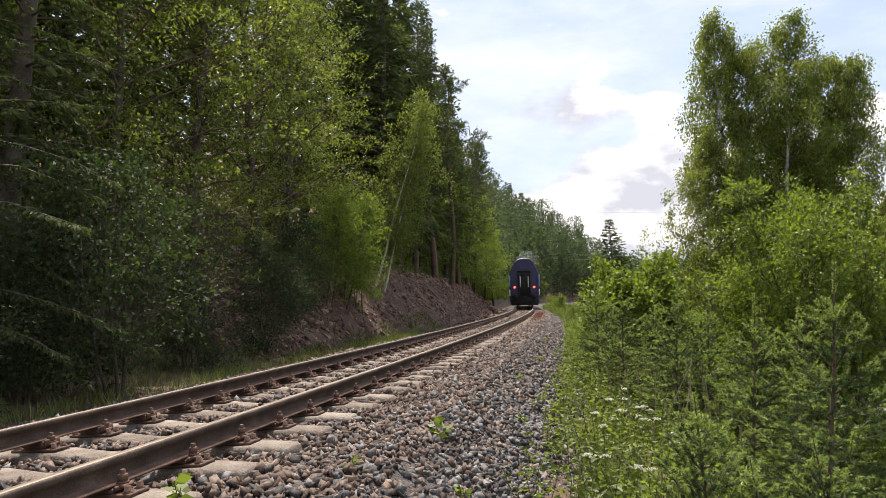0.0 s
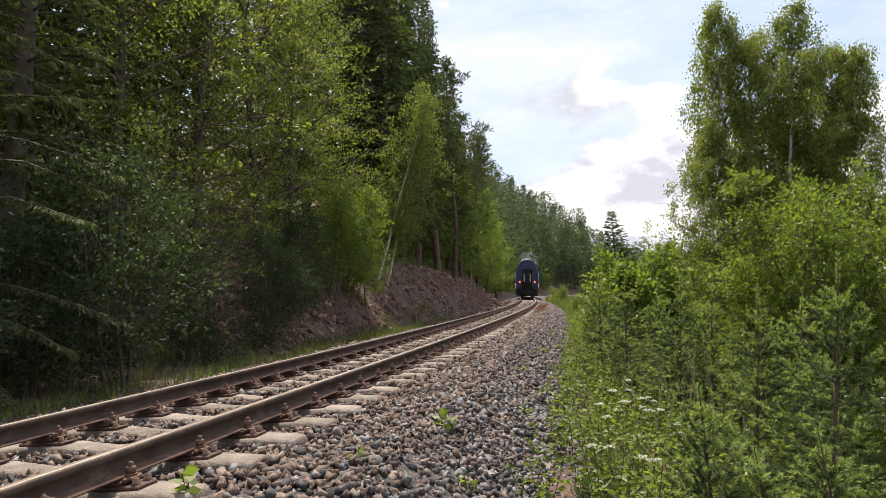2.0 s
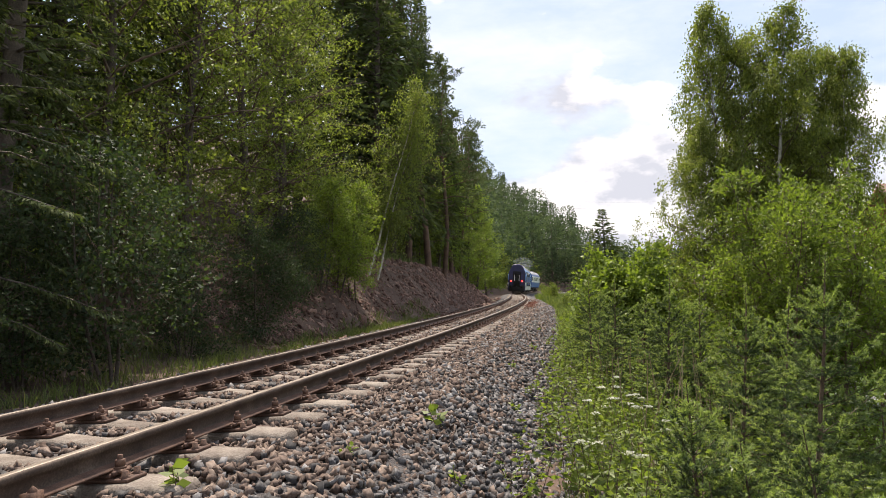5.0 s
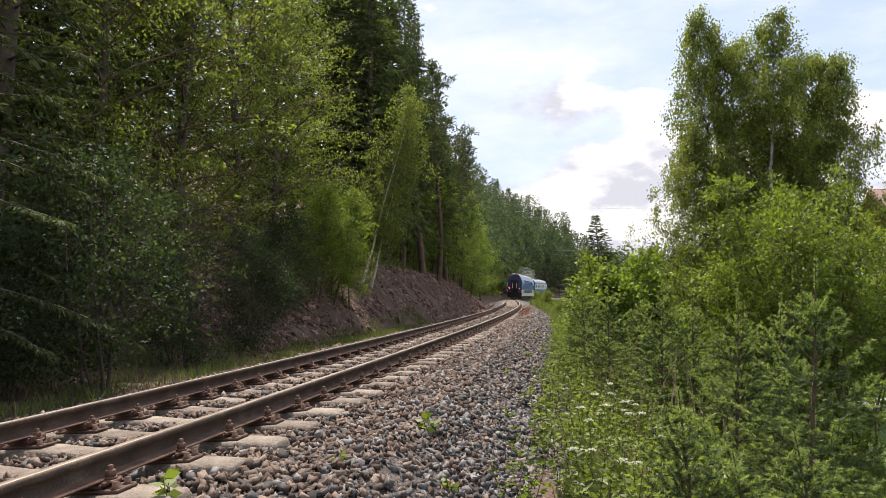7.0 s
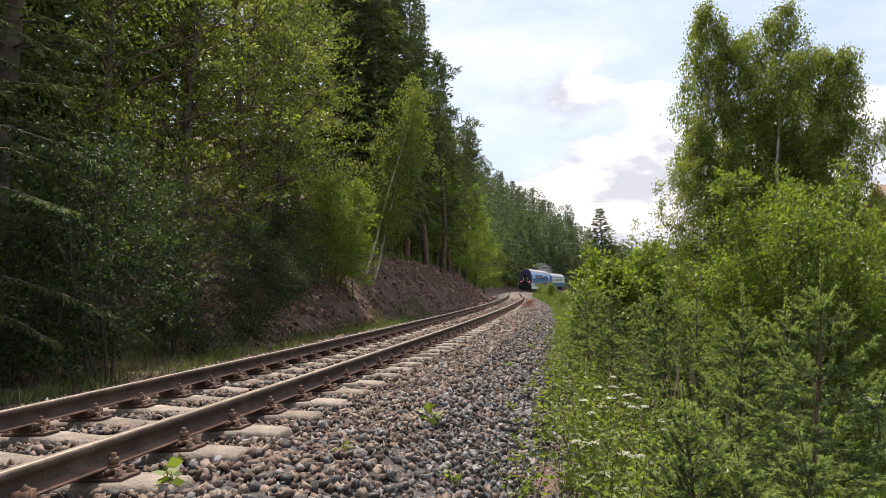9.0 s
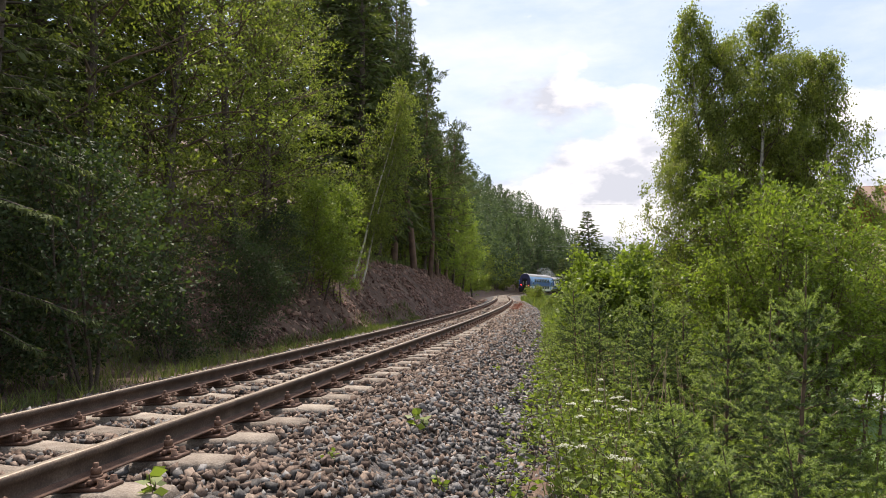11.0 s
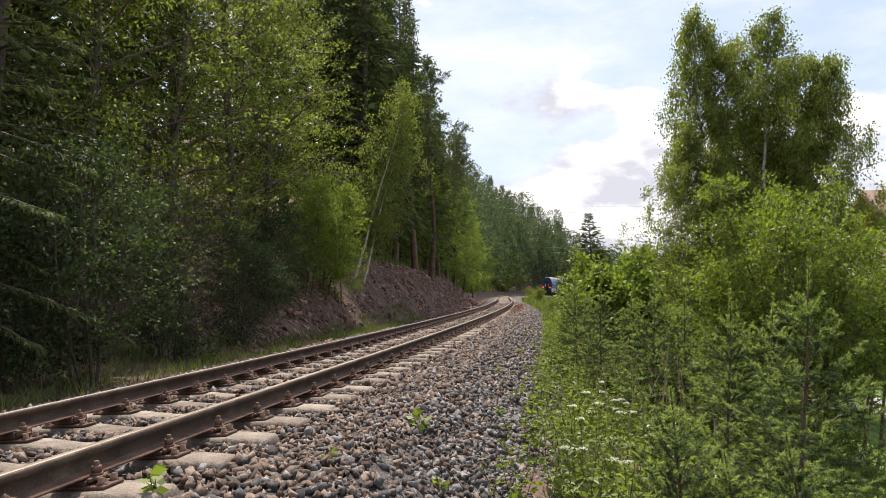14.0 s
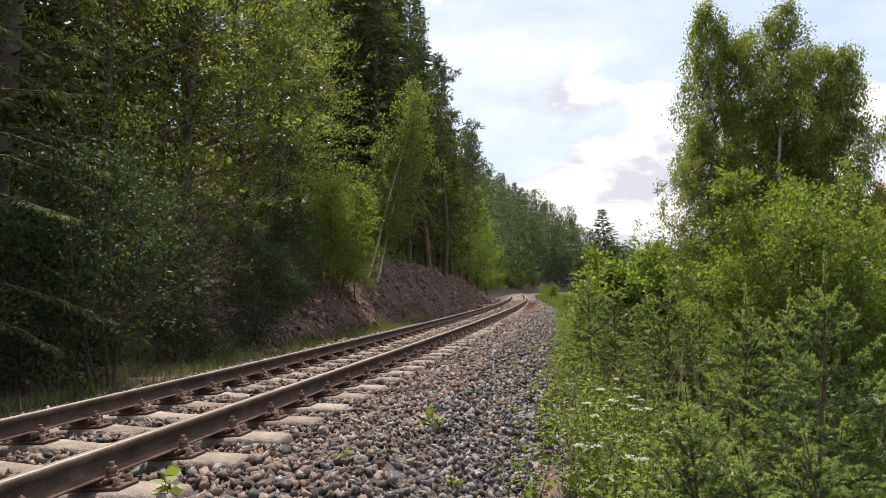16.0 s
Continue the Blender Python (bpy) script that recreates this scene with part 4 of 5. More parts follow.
# ---- far woods: one mass of many small trees ----
def far_woods():
    rng = np.random.default_rng(200)
    wood, crown = Geo(), Geo()
    spots = []
    tries = 0
    while len(spots) < 420 and tries < 20000:
        tries += 1
        b, r = rng.uniform(1, 24), rng.uniform(100, 310)
        x, y = bearing(b, r)
        u = float(offset_of(np.array(x), np.array(min(y, 300.0))))
        if -7 < u < 9 or (u >= 9 and (r < 185 or b < 11)):
            continue
        if any((x - a) ** 2 + (y - c) ** 2 < (r * .013) ** 2 for a, c in spots):
            continue
        spots.append((x, y))
    for x, y in spots:
        z = float(ground_z(x, min(y, 300.0)))
        r = math.hypot(x, y)
        h = rng.uniform(12, 20)
        if math.degrees(math.atan2(x, y)) > 11.5:
            h *= .80
        conif = rng.random() < .45
        wood.tube([(x, y, z - .5), (x, y, z + h * .9)], (.16, .03), 4)
        k = 560
        if conif:
            t = rng.uniform(.08, 1, k)
            rad = (1 - t) * h * .19 * rng.uniform(.35, 1.1, k) + .1
            droop = -.35
        else:
            t = rng.uniform(.12, 1, k)
            rad = np.sqrt(np.clip(1 - ((t - .5) / .52) ** 2, .02, 1)) * h * .26 * rng.uniform(.55, 1.08, k)
            droop = -.1
        a = rng.uniform(0, 6.3, k)
        lump = 1 + .25 * np.sin(a * 3 + rng.uniform(0, 6)) * np.sin(t * 9 + rng.uniform(0, 6))
        c = np.stack([x + np.cos(a) * rad * lump, y + np.sin(a) * rad * lump, z + t * h], 1)
        d = np.stack([np.cos(a), np.sin(a), np.full(k, droop)], 1) + rng.normal(size=(k, 3)) * .5
        leaves(crown, c, d, .72 if conif else .62, rng, .4 if conif else .75, .15)
    e = new("far_woods")
    tagged(e, "mixed woods of spruce and leaf trees on the far slope", "forest", kind="stuff")
    # the foliage carries its haze as colour, no air is modelled
    for n, g, m in (("trunks", wood, M_BARK), ("foliage", crown, L_FAR_HAZED)):
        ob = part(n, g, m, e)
        tagged(ob, kind="stuff")


far_woods()


# ---- the train: a double-deck coach behind a diesel engine ----
def hull(g, section, y0, y1, slots, close=()):
    """A body of the half section (x, z), from the sill up over the roof, between y0 and y1."""
    pts = [(x, z) for x, z in section] + [(-x, z) for x, z in reversed(section) if x > 1e-6]
    k = len(pts)
    v = [(x, y0, z) for x, z in pts] + [(x, y1, z) for x, z in pts]
    for i in range(k - 1):
        a = g.n
        q = slots[min(i, k - 2 - i)]
        g.add([v[i], v[i + 1], v[k + i + 1], v[k + i]], [(0, 1, 2, 3)], q)
    return pts


def end_face(g, pts, y, slot, inset=0.0):
    pts = [(x * (1 - inset), z) for x, z in pts]
    c = (0, y, np.mean([z for _, z in pts]))
    for a, b in zip(pts, pts[1:] + pts[:1]):
        g.add([(a[0], y, a[1]), (b[0], y, b[1]), c], [(0, 1, 2)], slot)


def wheel_set(parent, y):
    for e in (-1, 1):
        g = Geo()
        g.lathe([(0, .05), (.10, .05), (.13, .02), (.38, .02), (.40, .065), (.46, .065), (.46, -.05), (.48, -.065), (.0, -.07)], 18, "x", (e * .72, y, .46))
        part("wheel", g, M_UNDER, parent)


def bogie(parent, y):
    e = Geo()
    for sx in (-1, 1):
        e.box(sx * .95, y, .58, .14, 3.2, .24, bevel=.03)
        for q in (-1.25, 1.25):
            e.box(sx * .98, y + q, .46, .22, .34, .32, bevel=.03)
    e.box(0, y, .62, 1.9, .4, .2, bevel=.03)
    b = part("bogie", e, M_UNDER, parent, "sooty steel bogie")
    for q in (-1.25, 1.25):
        wheel_set(b, y + q)


def buffers(parent, y, sign):
    for e in (-1, 1):
        g = Geo()
        g.lathe([(0, 0), (.09, 0), (.09, .32), (.06, .32), (.06, .50), (.24, .52), (.25, .56), (.0, .58)], 14, "y", (e * .875, y, 1.05))
        if sign < 0:
            for v in g.v:
                v[:, 1] = 2 * y - v[:, 1]
        part("buffer", g, M_UNDER, parent)


def build_coach():
    e = new("passenger_coach")
    tagged(e, "blue and white double-deck coach with lit red tail lamps", "train car", "cars of the train")
    sec = [(1.28, .38), (1.39, .55), (1.40, .95), (1.40, 1.75), (1.40, 2.95), (1.30, 3.35), (1.02, 3.98), (.86, 4.30), (.62, 4.50), (.32, 4.60), (0, 4.63)]
    g = Geo()
    L0, L1 = 0.25, 26.1
    pts = hull(g, sec, L0, L1, [3, 2, 2, 0, 1, 1, 4, 4, 4, 4, 4])
    end_face(g, pts, L1, 5)
    part("body", g, [M_BLUE, M_LIGHTBLUE, M_WHITE, M_UNDER, M_ROOFGREY, M_ENDWALL], e, "blue and white body with a dusty grey roof")
    w = Geo()
    end_face(w, pts, L0, 0)
    for a, b in zip(pts, pts[1:]):
        w.add([(a[0], L0, a[1]), (b[0], L0, b[1]), (b[0] * .93, L0 - .10, b[1] * .985 + .01), (a[0] * .93, L0 - .10, a[1] * .985 + .01)], [(0, 1, 2, 3)], 0)
    end_face(w, [(x * .93, z * .985 + .01) for x, z in pts], L0 - .10, 0)
    end = part("end_wall", w, M_ENDWALL, e, "dark navy end wall")
    d = Geo()
    d.box(0, L0 - .13, 2.10, .80, .06, 2.1, bevel=.03)
    door = part("gangway_door", d, M_UNDER, end)
    for sx in (-1, 1):
        q = Geo()
        q.box(sx * .52, L0 - .19, 2.15, .14, .22, 2.3, bevel=.05)
        part("gangway_bellows", q, M_UNDER, end)
        q = Geo()
        q.box(sx * .36, L0 - .175, 2.42, .10, .03, .95, bevel=.01)
        part("door_window", q, M_WHITE, door, "pale strip of door glazing")
        q = Geo()
        q.lathe([(0, -.06), (.08, -.06), (.09, -.03), (.09, 0)], 14, "y", (sx * .90, L0 - .10, 1.92))
        part("tail_lamp", q, M_TAIL, end, "lit red tail lamp")
        q = Geo()
        q.tube([(sx * 1.12, L0 - .12, 1.3), (sx * 1.12, L0 - .20, 1.35), (sx * 1.12, L0 - .20, 2.6), (sx * 1.12, L0 - .12, 2.65)], .018, 6)
        part("grab_rail", q, M_UNDER, end)
        for z0, z1, mt in ((2.0, 3.0, M_LIGHTBLUE), (1.15, 1.72, M_WHITE)):
            q = Geo()
            q.box(sx * 1.355, L0 - .03, (z0 + z1) / 2, .10, .16, z1 - z0, bevel=.02)
            part("corner_strip", q, mt, end, "pale corner strip")
    q = Geo()
    q.box(0, L0 - .22, 3.36, 1.25, .22, .16, bevel=.05)
    part("gangway_bellows", q, M_UNDER, end)
    q = Geo()
    q.box(0, L0 - .10, .62, 2.5, .14, .75, bevel=.05)
    q.box(0, L0 + .02, 1.02, 2.5, .35, .34, bevel=.04)
    q.box(0, L0 + .1, .62, 1.5, .25, .5, bevel=.04)
    q.tube([(0, L0 - .15, 1.05), (0, L0 - .38, 1.0), (0, L0 - .42, .75), (0, L0 - .35, .62)], .045, 6)
    part("buffer_beam", q, M_UNDER, e, "sooty buffer beam with coupling")
    buffers(e, L0 - .12, -1)
    for sx in (-1, 1):
        for row, (z, x, tilt) in enumerate(((1.55, 1.405, 0), (3.18, 1.345, 1))):
            for i in range(9):
                y = 5.2 + i * 1.95
                if (row == 0 and not 5 < y < 21.5):
                    continue
                g = Geo()
                hz = .38
                dx = .10 if tilt else .004
                v = [(sx * (x + dx), y - .72, z - hz), (sx * (x + dx), y + .72, z - hz), (sx * (x - dx), y + .72, z + hz), (sx * (x - dx), y - .72, z + hz)]
                v2 = [(a + sx * .02, b, c) for a, b, c in v]
                g.add(v + v2, [(4, 5, 6, 7), (0, 1, 5, 4), (1, 2, 6, 5), (2, 3, 7, 6), (3, 0, 4, 7)])
                part("window", g, M_GLASS, e)
        for y in (2.6, 23.7):
            g = Geo()
            g.box(sx * 1.405, y, 1.95, .04, 1.35, 2.1, bevel=.015)
            dr = part("door", g, M_LIGHTBLUE, e, "light blue entrance door")
            for q in (-.32, .32):
                k = Geo()
                k.box(sx * 1.428, y + q, 2.3, .02, .42, .9, bevel=.008)
                part("door_window", k, M_GLASS, dr)
        g = Geo()
        g.box(sx * 1.30, 13.2, .55, .12, 14, .42, bevel=.04)
        part("skirt", g, M_UNDER, e)
    for y in (6, 10, 14, 18, 22):
        g = Geo()
        g.box(0, y, 4.64, .7, .9, .10, bevel=.03)
        part("roof_vent", g, M_ROOFGREY, e)
    bogie(e, 3.5)
    bogie(e, 22.9)
    return e


def build_engine():
    e = new("diesel_engine")
    tagged(e, "blue diesel engine with a pale roof drawing the coach", "locomotive", "cars of the train")
    sec = [(1.30, .95), (1.40, 1.05), (1.40, 1.75), (1.40, 2.05), (1.40, 3.25), (1.25, 3.60), (.95, 3.95), (.55, 4.16), (0, 4.25)]
    g = Geo()
    pts = hull(g, sec, .7, 15.8, [2, 0, 0, 1, 0, 3, 3, 3, 3])
    end_face(g, pts, .7, 0)
    end_face(g, pts, 15.8, 0)
    part("body", g, [M_BLUE, M_WHITE, M_UNDER, M_ROOFGREY], e, "blue body with a white band and pale roof")
    for y, s in ((.7, -1), (15.8, 1)):
        g = Geo()
        g.box(0, y + s * .01, 2.75, 2.1, .05, .75, bevel=.02)
        part("windscreen", g, M_GLASS, e)
        g = Geo()
        g.box(0, y + s * .015, 1.45, 2.6, .05, .28, bevel=.02)
        part("warning_stripe", g, M_YELLOW, e, "yellow warning stripe")
        buffers(e, y, s)
    for sx in (-1, 1):
        for y in (1.9, 14.6):
            g = Geo()
            g.box(sx * 1.405, y, 2.75, .03, .8, .7, bevel=.01)
            part("cab_window", g, M_GLASS, e)
        for i in range(5):
            g = Geo()
            for k in range(6):
                g.box(sx * 1.41, 4.4 + i * 1.8, 2.45 + k * .11, .03, 1.2, .06)
            part("air_grille", g, M_UNDER, e)
    for y in (5.5, 7.2, 8.8, 10.6):
        g = Geo()
        g.box(0, y, 4.28, 1.0, 1.2, .14, bevel=.04)
        part("roof_hatch", g, M_ROOFGREY, e)
    g = Geo()
    g.lathe([(.20, 4.2), (.18, 4.42), (.14, 4.42), (.14, 4.25)], 12, "z", (0, 6.4, 0))
    part("exhaust_pipe", g, M_UNDER, e)
    g = Geo()
    g.box(0, 8.2, .6, 1.9, 3.6, .55, bevel=.08)
    part("fuel_tank", g, M_UNDER, e)
    bogie(e, 3.6)
    bogie(e, 12.9)
    return e


def smoke_puff(r, rng):
    """One lumpy, drawn-out billow."""
    g = Geo()
    k, n = 14, 20
    ph = rng.uniform(0, 6.3, 6)
    v = []
    for i in range(k + 1):
        t = math.pi * (i + .001) / (k + .002)
        for j in range(n):
            a = 2 * math.pi * j / n
            q = r * (1 + .22 * math.sin(3 * a + ph[0]) * math.sin(2 * t + ph[1]) + .16 * math.sin(5 * a + ph[2] + 3 * t) + .10 * math.sin(7 * t + ph[3]))
            v.append((q * math.sin(t) * math.cos(a), 1.7 * q * math.sin(t) * math.sin(a), -.75 * q * math.cos(t)))
    g.add(v, [(i * n + j, i * n + (j + 1) % n, (i + 1) * n + (j + 1) % n, (i + 1) * n + j) for i in range(k) for j in range(n)])
    return g.mesh("smoke_puff", M_SMOKE, True)


COACH, ENGINE = build_coach(), build_engine()
PUFFS = []
for puff_i in range(4):
    puff = new("smoke_puff", smoke_puff(.45 + .22 * puff_i, np.random.default_rng(300 + puff_i)))
    tagged(puff, "thin blue-grey diesel exhaust smoke over the train", "smoke", "exhaust smoke")
    PUFFS.append((puff, .15 + .42 * puff_i))


def tail_s(t):
    """Distance along the line of the coach's rear end."""
    return 63.8 + 9.5 * t - 0.062 * t * t


def rolling_pose(s, a, b):
    """Pose of a car whose rear end is at s, with bogies a and b ahead of it."""
    p, q = Vector(on_track(s + a, 0.0)), Vector(on_track(s + b, 0.0))
    ahead = (q - p).normalized()
    m1, m2 = track_pose(s + a), track_pose(s + b)
    upv = (m1.col[2].to_3d() + m2.col[2].to_3d()).normalized()
    right = ahead.cross(upv).normalized()
    upv = right.cross(ahead)
    m = Matrix((right, ahead, upv)).transposed().to_4x4()
    m.translation = p - ahead * a + Vector((0, 0, .03))
    return m


# ---- the building and the seat in the garden ----
def garden_house():
    e = new("garden_house")
    c = Vector((23.2, 17.63, -2.5))
    e.matrix_basis = Matrix.Translation(c) @ pose(0, 0, 0, 0, 0, 69.9)
    tagged(e, "plastered garden house with a low red clay tile roof", "house")
    # local y runs along the eave, local x up the roof
    W, L, H = 7.0, 9.0, 5.1
    for name, cx, cy, sx, sy in (("wall", .75, L / 2 - .1, .3, L - .6), ("wall", W + .7, L / 2 - .1, .3, L - .6), ("wall", W / 2 + .7, .35, W - .4, .3), ("wall", W / 2 + .7, L - .55, W - .4, .3)):
        g = Geo()
        g.box(cx, cy, H / 2 - .1, sx, sy, H - .2)
        part(name, g, M_PLASTER, e)
    pitch = radians(22)
    g = Geo()
    m = pose(0, 0, H, 0, -22, 0)
    for cx, cy, cz, sx, sy, sz in ((2.6, L / 2, -.08, 5.2, L, .12),):
        g.box(cx, cy, cz, sx, sy, sz)
    roof = part("roof_deck", g, M_FASCIA, e, "brown stained roof deck", m)
    for cy in (.02, L - .02):
        g = Geo()
        g.box(2.6, cy, -.06, 5.25, .05, .24, bevel=.01)
        part("verge_board", g, M_FASCIA, roof)
    g = Geo()
    g.box(.0, L / 2, -.08, .05, L, .2, bevel=.01)
    part("eave_board", g, M_FASCIA, roof)
    t = Geo()
    n = 8
    prof = [(-.15 + .30 * i / n, .035 * math.sin(2 * math.pi * i / n) + .02) for i in range(n + 1)]
    v = [(-.02, y, z + .035) for y, z in prof] + [(.36, y, z) for y, z in prof] + [(-.02, y, z + .018) for y, z in prof]
    t.add(v, [(i, i + 1, n + 2 + i, n + 1 + i) for i in range(n)] + [(2 * n + 2 + i, 2 * n + 3 + i, i + 1, i) for i in range(n)])
    me = t.mesh("roof_tile", M_TILE, False)
    rng = random.Random(8)
    for i in range(15):
        for j in range(29):
            if i < 13 and j > 6:
                part("roof_tile", me, None, roof, "", pose(.02 + i * .335, .18 + j * .29, .0 + rng.uniform(0, .006), 0, 0, rng.uniform(-.6, .6)))
    rest = Geo()
    base = np.array(v)
    for i in range(15):
        for j in range(29):
            if not (i < 13 and j > 6):
                rest.add(base + (.02 + i * .335, .18 + j * .29, 0), [(a, a + 1, n + 2 + a, n + 1 + a) for a in range(n)])
    tagged(part("tile_field", rest, M_TILE, roof), kind="stuff")
    # far roof slope and gable infill
    g = Geo()
    ridge = 5.2
    a, b = ridge * math.cos(pitch), H + ridge * math.sin(pitch)
    g.add([(a, 0, b), (a, L, b), (a + 4.5, L, b - 1.8), (a + 4.5, 0, b - 1.8), (a, 0, b - .15), (a, L, b - .15), (a + 4.5, L, b - 1.95), (a + 4.5, 0, b - 1.95)],
          [(0, 1, 2, 3), (7, 6, 5, 4), (0, 3, 7, 4), (1, 5, 6, 2), (2, 6, 7, 3), (0, 4, 5, 1)])
    part("roof_slope", g, M_TILE, e)


garden_house()


def patio():
    g = Geo()
    e = new("patio")
    tagged(e, "small grey paved patio in the garden", "patio", kind="structure")
    x0, y0, z0 = 12.2, 17.5, float(ground_z(13.5, 19.0)) + .06
    slab = Geo()
    slab.box(0, 0, 0, .49, .49, .06, bevel=.008)
    me = slab.mesh("paving_slab", M_PAVING)
    rng = random.Random(4)
    for i in range(8):
        for j in range(7):
            part("paving_slab", me, None, e, "", (x0 + i * .5, y0 + j * .5, z0 + rng.uniform(-.004, .004)))
    c = new("garden_chair")
    tagged(c, "dark folding garden chair with a pale cushion on the patio", "chair")
    c.matrix_basis = pose(13.6, 19.1, z0 + .03, 0, 0, 35)
    for nm, pts, mat in (("leg", [(-.25, -.22, 0), (-.25, .20, .45), (-.25, .24, .92)], M_CHAIR), ("leg", [(.25, -.22, 0), (.25, .20, .45), (.25, .24, .92)], M_CHAIR),
                         ("leg", [(-.22, .25, 0), (-.22, -.22, .45)], M_CHAIR), ("leg", [(.22, .25, 0), (.22, -.22, .45)], M_CHAIR),
                         ("stretcher", [(-.25, -.1, .12), (.25, -.1, .12)], M_CHAIR), ("stretcher", [(-.22, .18, .08), (.22, .18, .08)], M_CHAIR)):
        q = Geo()
        q.tube(pts, .016, 6, cap=True)
        part(nm, q, mat, c)
    for nm, b, mat in (("seat", (0, 0, .46, .50, .46, .03), M_CHAIR), ("cushion", (0, .24, .74, .46, .05, .36), M_WHITE)):
        q = Geo()
        q.box(*b, bevel=.015)
        part(nm, q, mat, c, "pale back cushion" if nm == "cushion" else "")


patio()


# ---- wires over the valley ----
def wires():
    e = new("overhead_line")
    tagged(e, "thin grey overhead wires strung across the valley", "power line")
    for i, (za, zb) in enumerate(((30.5, 27.0), (28.6, 25.0), (27.2, 23.6), (17.5, 14.8), (16.2, 13.4))):
        t = np.linspace(0, 1, 15)
        p = np.stack([-8 + 96 * t, 200 + 6 * t + i, za + (zb - za) * t - 3.2 * 4 * t * (1 - t)], 1)
        g = Geo()
        g.tube(p, .017, 4)
        part("wire", g, M_WIRE, e)


wires()


# ---- rock and rubble of the cutting ----
def chips(n, rng, pos, size, flat=(1, .75, .5), lie=None):
    """Angular broken stones: a knocked-about block each. Returns points (n, 8, 3)."""
    k = np.array([(x, y, z) for z in (-1, 1) for y in (-1, 1) for x in (-1, 1)], float)
    v = k[None] * (1 + rng.normal(size=(n, 8, 3)) * .28)
    v[:, 4:, :2] *= rng.uniform(.5, .95, (n, 1, 1))
    v[:, ::3, 2] *= rng.uniform(.3, 1.0, (n, 1))
    v *= np.array(flat) * rng.uniform(.7, 1.3, (n, 1, 3)) * np.asarray(size).reshape(-1, 1, 1)
    q = unit(rng.normal(size=(n, 4)))
    w, x, y, z = q.T
    R = np.stack([1 - 2 * (y * y + z * z), 2 * (x * y - z * w), 2 * (x * z + y * w), 2 * (x * y + z * w), 1 - 2 * (x * x + z * z), 2 * (y * z - x * w),
                  2 * (x * z - y * w), 2 * (y * z + x * w), 1 - 2 * (x * x + y * y)], -1).reshape(n, 3, 3)
    if lie is not None:
        # long axis lie[0], thin axis lie[1], each stone a little askew
        ax = unit(lie[0] + rng.normal(size=(n, 3)) * .42)
        az = lie[1] + rng.normal(size=(n, 3)) * .42
        az = unit(az - ax * (az * ax).sum(1)[:, None])
        R = np.stack([ax, np.cross(az, ax), az], -1)
    return np.einsum("nij,nkj->nki", R, v) + pos[:, None]


CHIP_FACES = np.array([(4, 5, 7, 6), (0, 1, 5, 4), (2, 6, 7, 3), (0, 4, 6, 2), (1, 3, 7, 5), (0, 2, 3, 1)])


def add_chips(g, v):
    n = len(v)
    g.add(v.reshape(-1, 3), (np.arange(n)[:, None, None] * 8 + CHIP_FACES[None]).reshape(-1, 4))


def bank_rubble():
    rng = np.random.default_rng(400)
    n = 30000
    s = rng.uniform(15, 80, n)
    v = rng.uniform(2.7, 7.4, n) - smooth(s, 22, 48) * .8 + (s < 30) * rng.uniform(0, 1.2, n)
    p = on_track(s, -v)
    p[:, 2] = ground_z(p[:, 0], p[:, 1]) + .01
    d = line_dir(at_s(s))
    out, fwd = np.stack([d[:, 1], -d[:, 0], 0 * s], 1), np.stack([d[:, 0], d[:, 1], 0 * s], 1)
    steep = ((v > 3.6) & (v < 6.4))[:, None] * 1.0
    long_axis = out * .72 + fwd * .30 + np.array((0, 0, -.70)) * steep
    thin_axis = np.array((0, 0, .8)) + out * .55 * steep - fwd * .35
    g = Geo()
    add_chips(g, chips(n, rng, p, rng.gamma(1.2, .015, n) + .011, (1.5, .9, .32), (long_axis, thin_axis)))
    ob = part("bank_rubble", g, M_ROCK)
    tagged(ob, "broken brown rock and scree on the cutting bank", "rocks", kind="stuff")


bank_rubble()


def fallen_beam():
    g = Geo()
    a, b = on_track(60.5, -2.5), on_track(62.5, -2.0)
    a[2], b[2] = ground_z(a[0], a[1]) + .07, ground_z(b[0], b[1]) + .08
    g.tube(np.array([a, a * .7 + b * .3, a * .3 + b * .7, b]), (.07, .075, .07, .06), 8, cap=True)
    tagged(part("fallen_pole", g, M_DRY), "pale weathered wooden pole lying beside the track", "pole")


fallen_beam()


# ---- grass and weeds ----
def blades(g, p, rng, length, width=.006, lean=.35):
    n = len(p)
    d = unit(np.stack([rng.normal(size=n) * lean, rng.normal(size=n) * lean, np.ones(n)], 1))
    side = unit(np.cross(d, rng.normal(size=(n, 3)))) * width / 2
    L = (np.asarray(length) * rng.uniform(.5, 1.3, n))[:, None]
    bend = unit(rng.normal(size=(n, 3)) * (1, 1, .1)) * L * .22
    mid = p + d * L * .55 + bend * .25
    v = np.stack([p - side, p + side, mid + side * .8, mid - side * .8, p + d * L * .95 + bend], 1)
    g.add(v, (np.arange(n)[:, None] * 5 + np.array([0, 1, 2, 3])[None]))
    q = g.n - n * 5
    g.f.append(np.arange(n)[:, None] * 5 + np.array([3, 2, 4])[None] + q)
    g.m.append(np.zeros(n))


def strew(rng, n, s0, s1, u0, u1, lump=.0):
    s, u = rng.uniform(s0, s1, n) , rng.uniform(u0, u1, n)
    if lump:
        keep = np.sin(s * 2.3 + u * 1.1) * np.sin(u * 3.1 - s * .8) + rng.normal(size=n) * .5 > lump - .5
        s, u = s[keep], u[keep]
    p = on_track(s, u)
    p[:, 2] = ground_z(p[:, 0], p[:, 1]) - .01
    return p


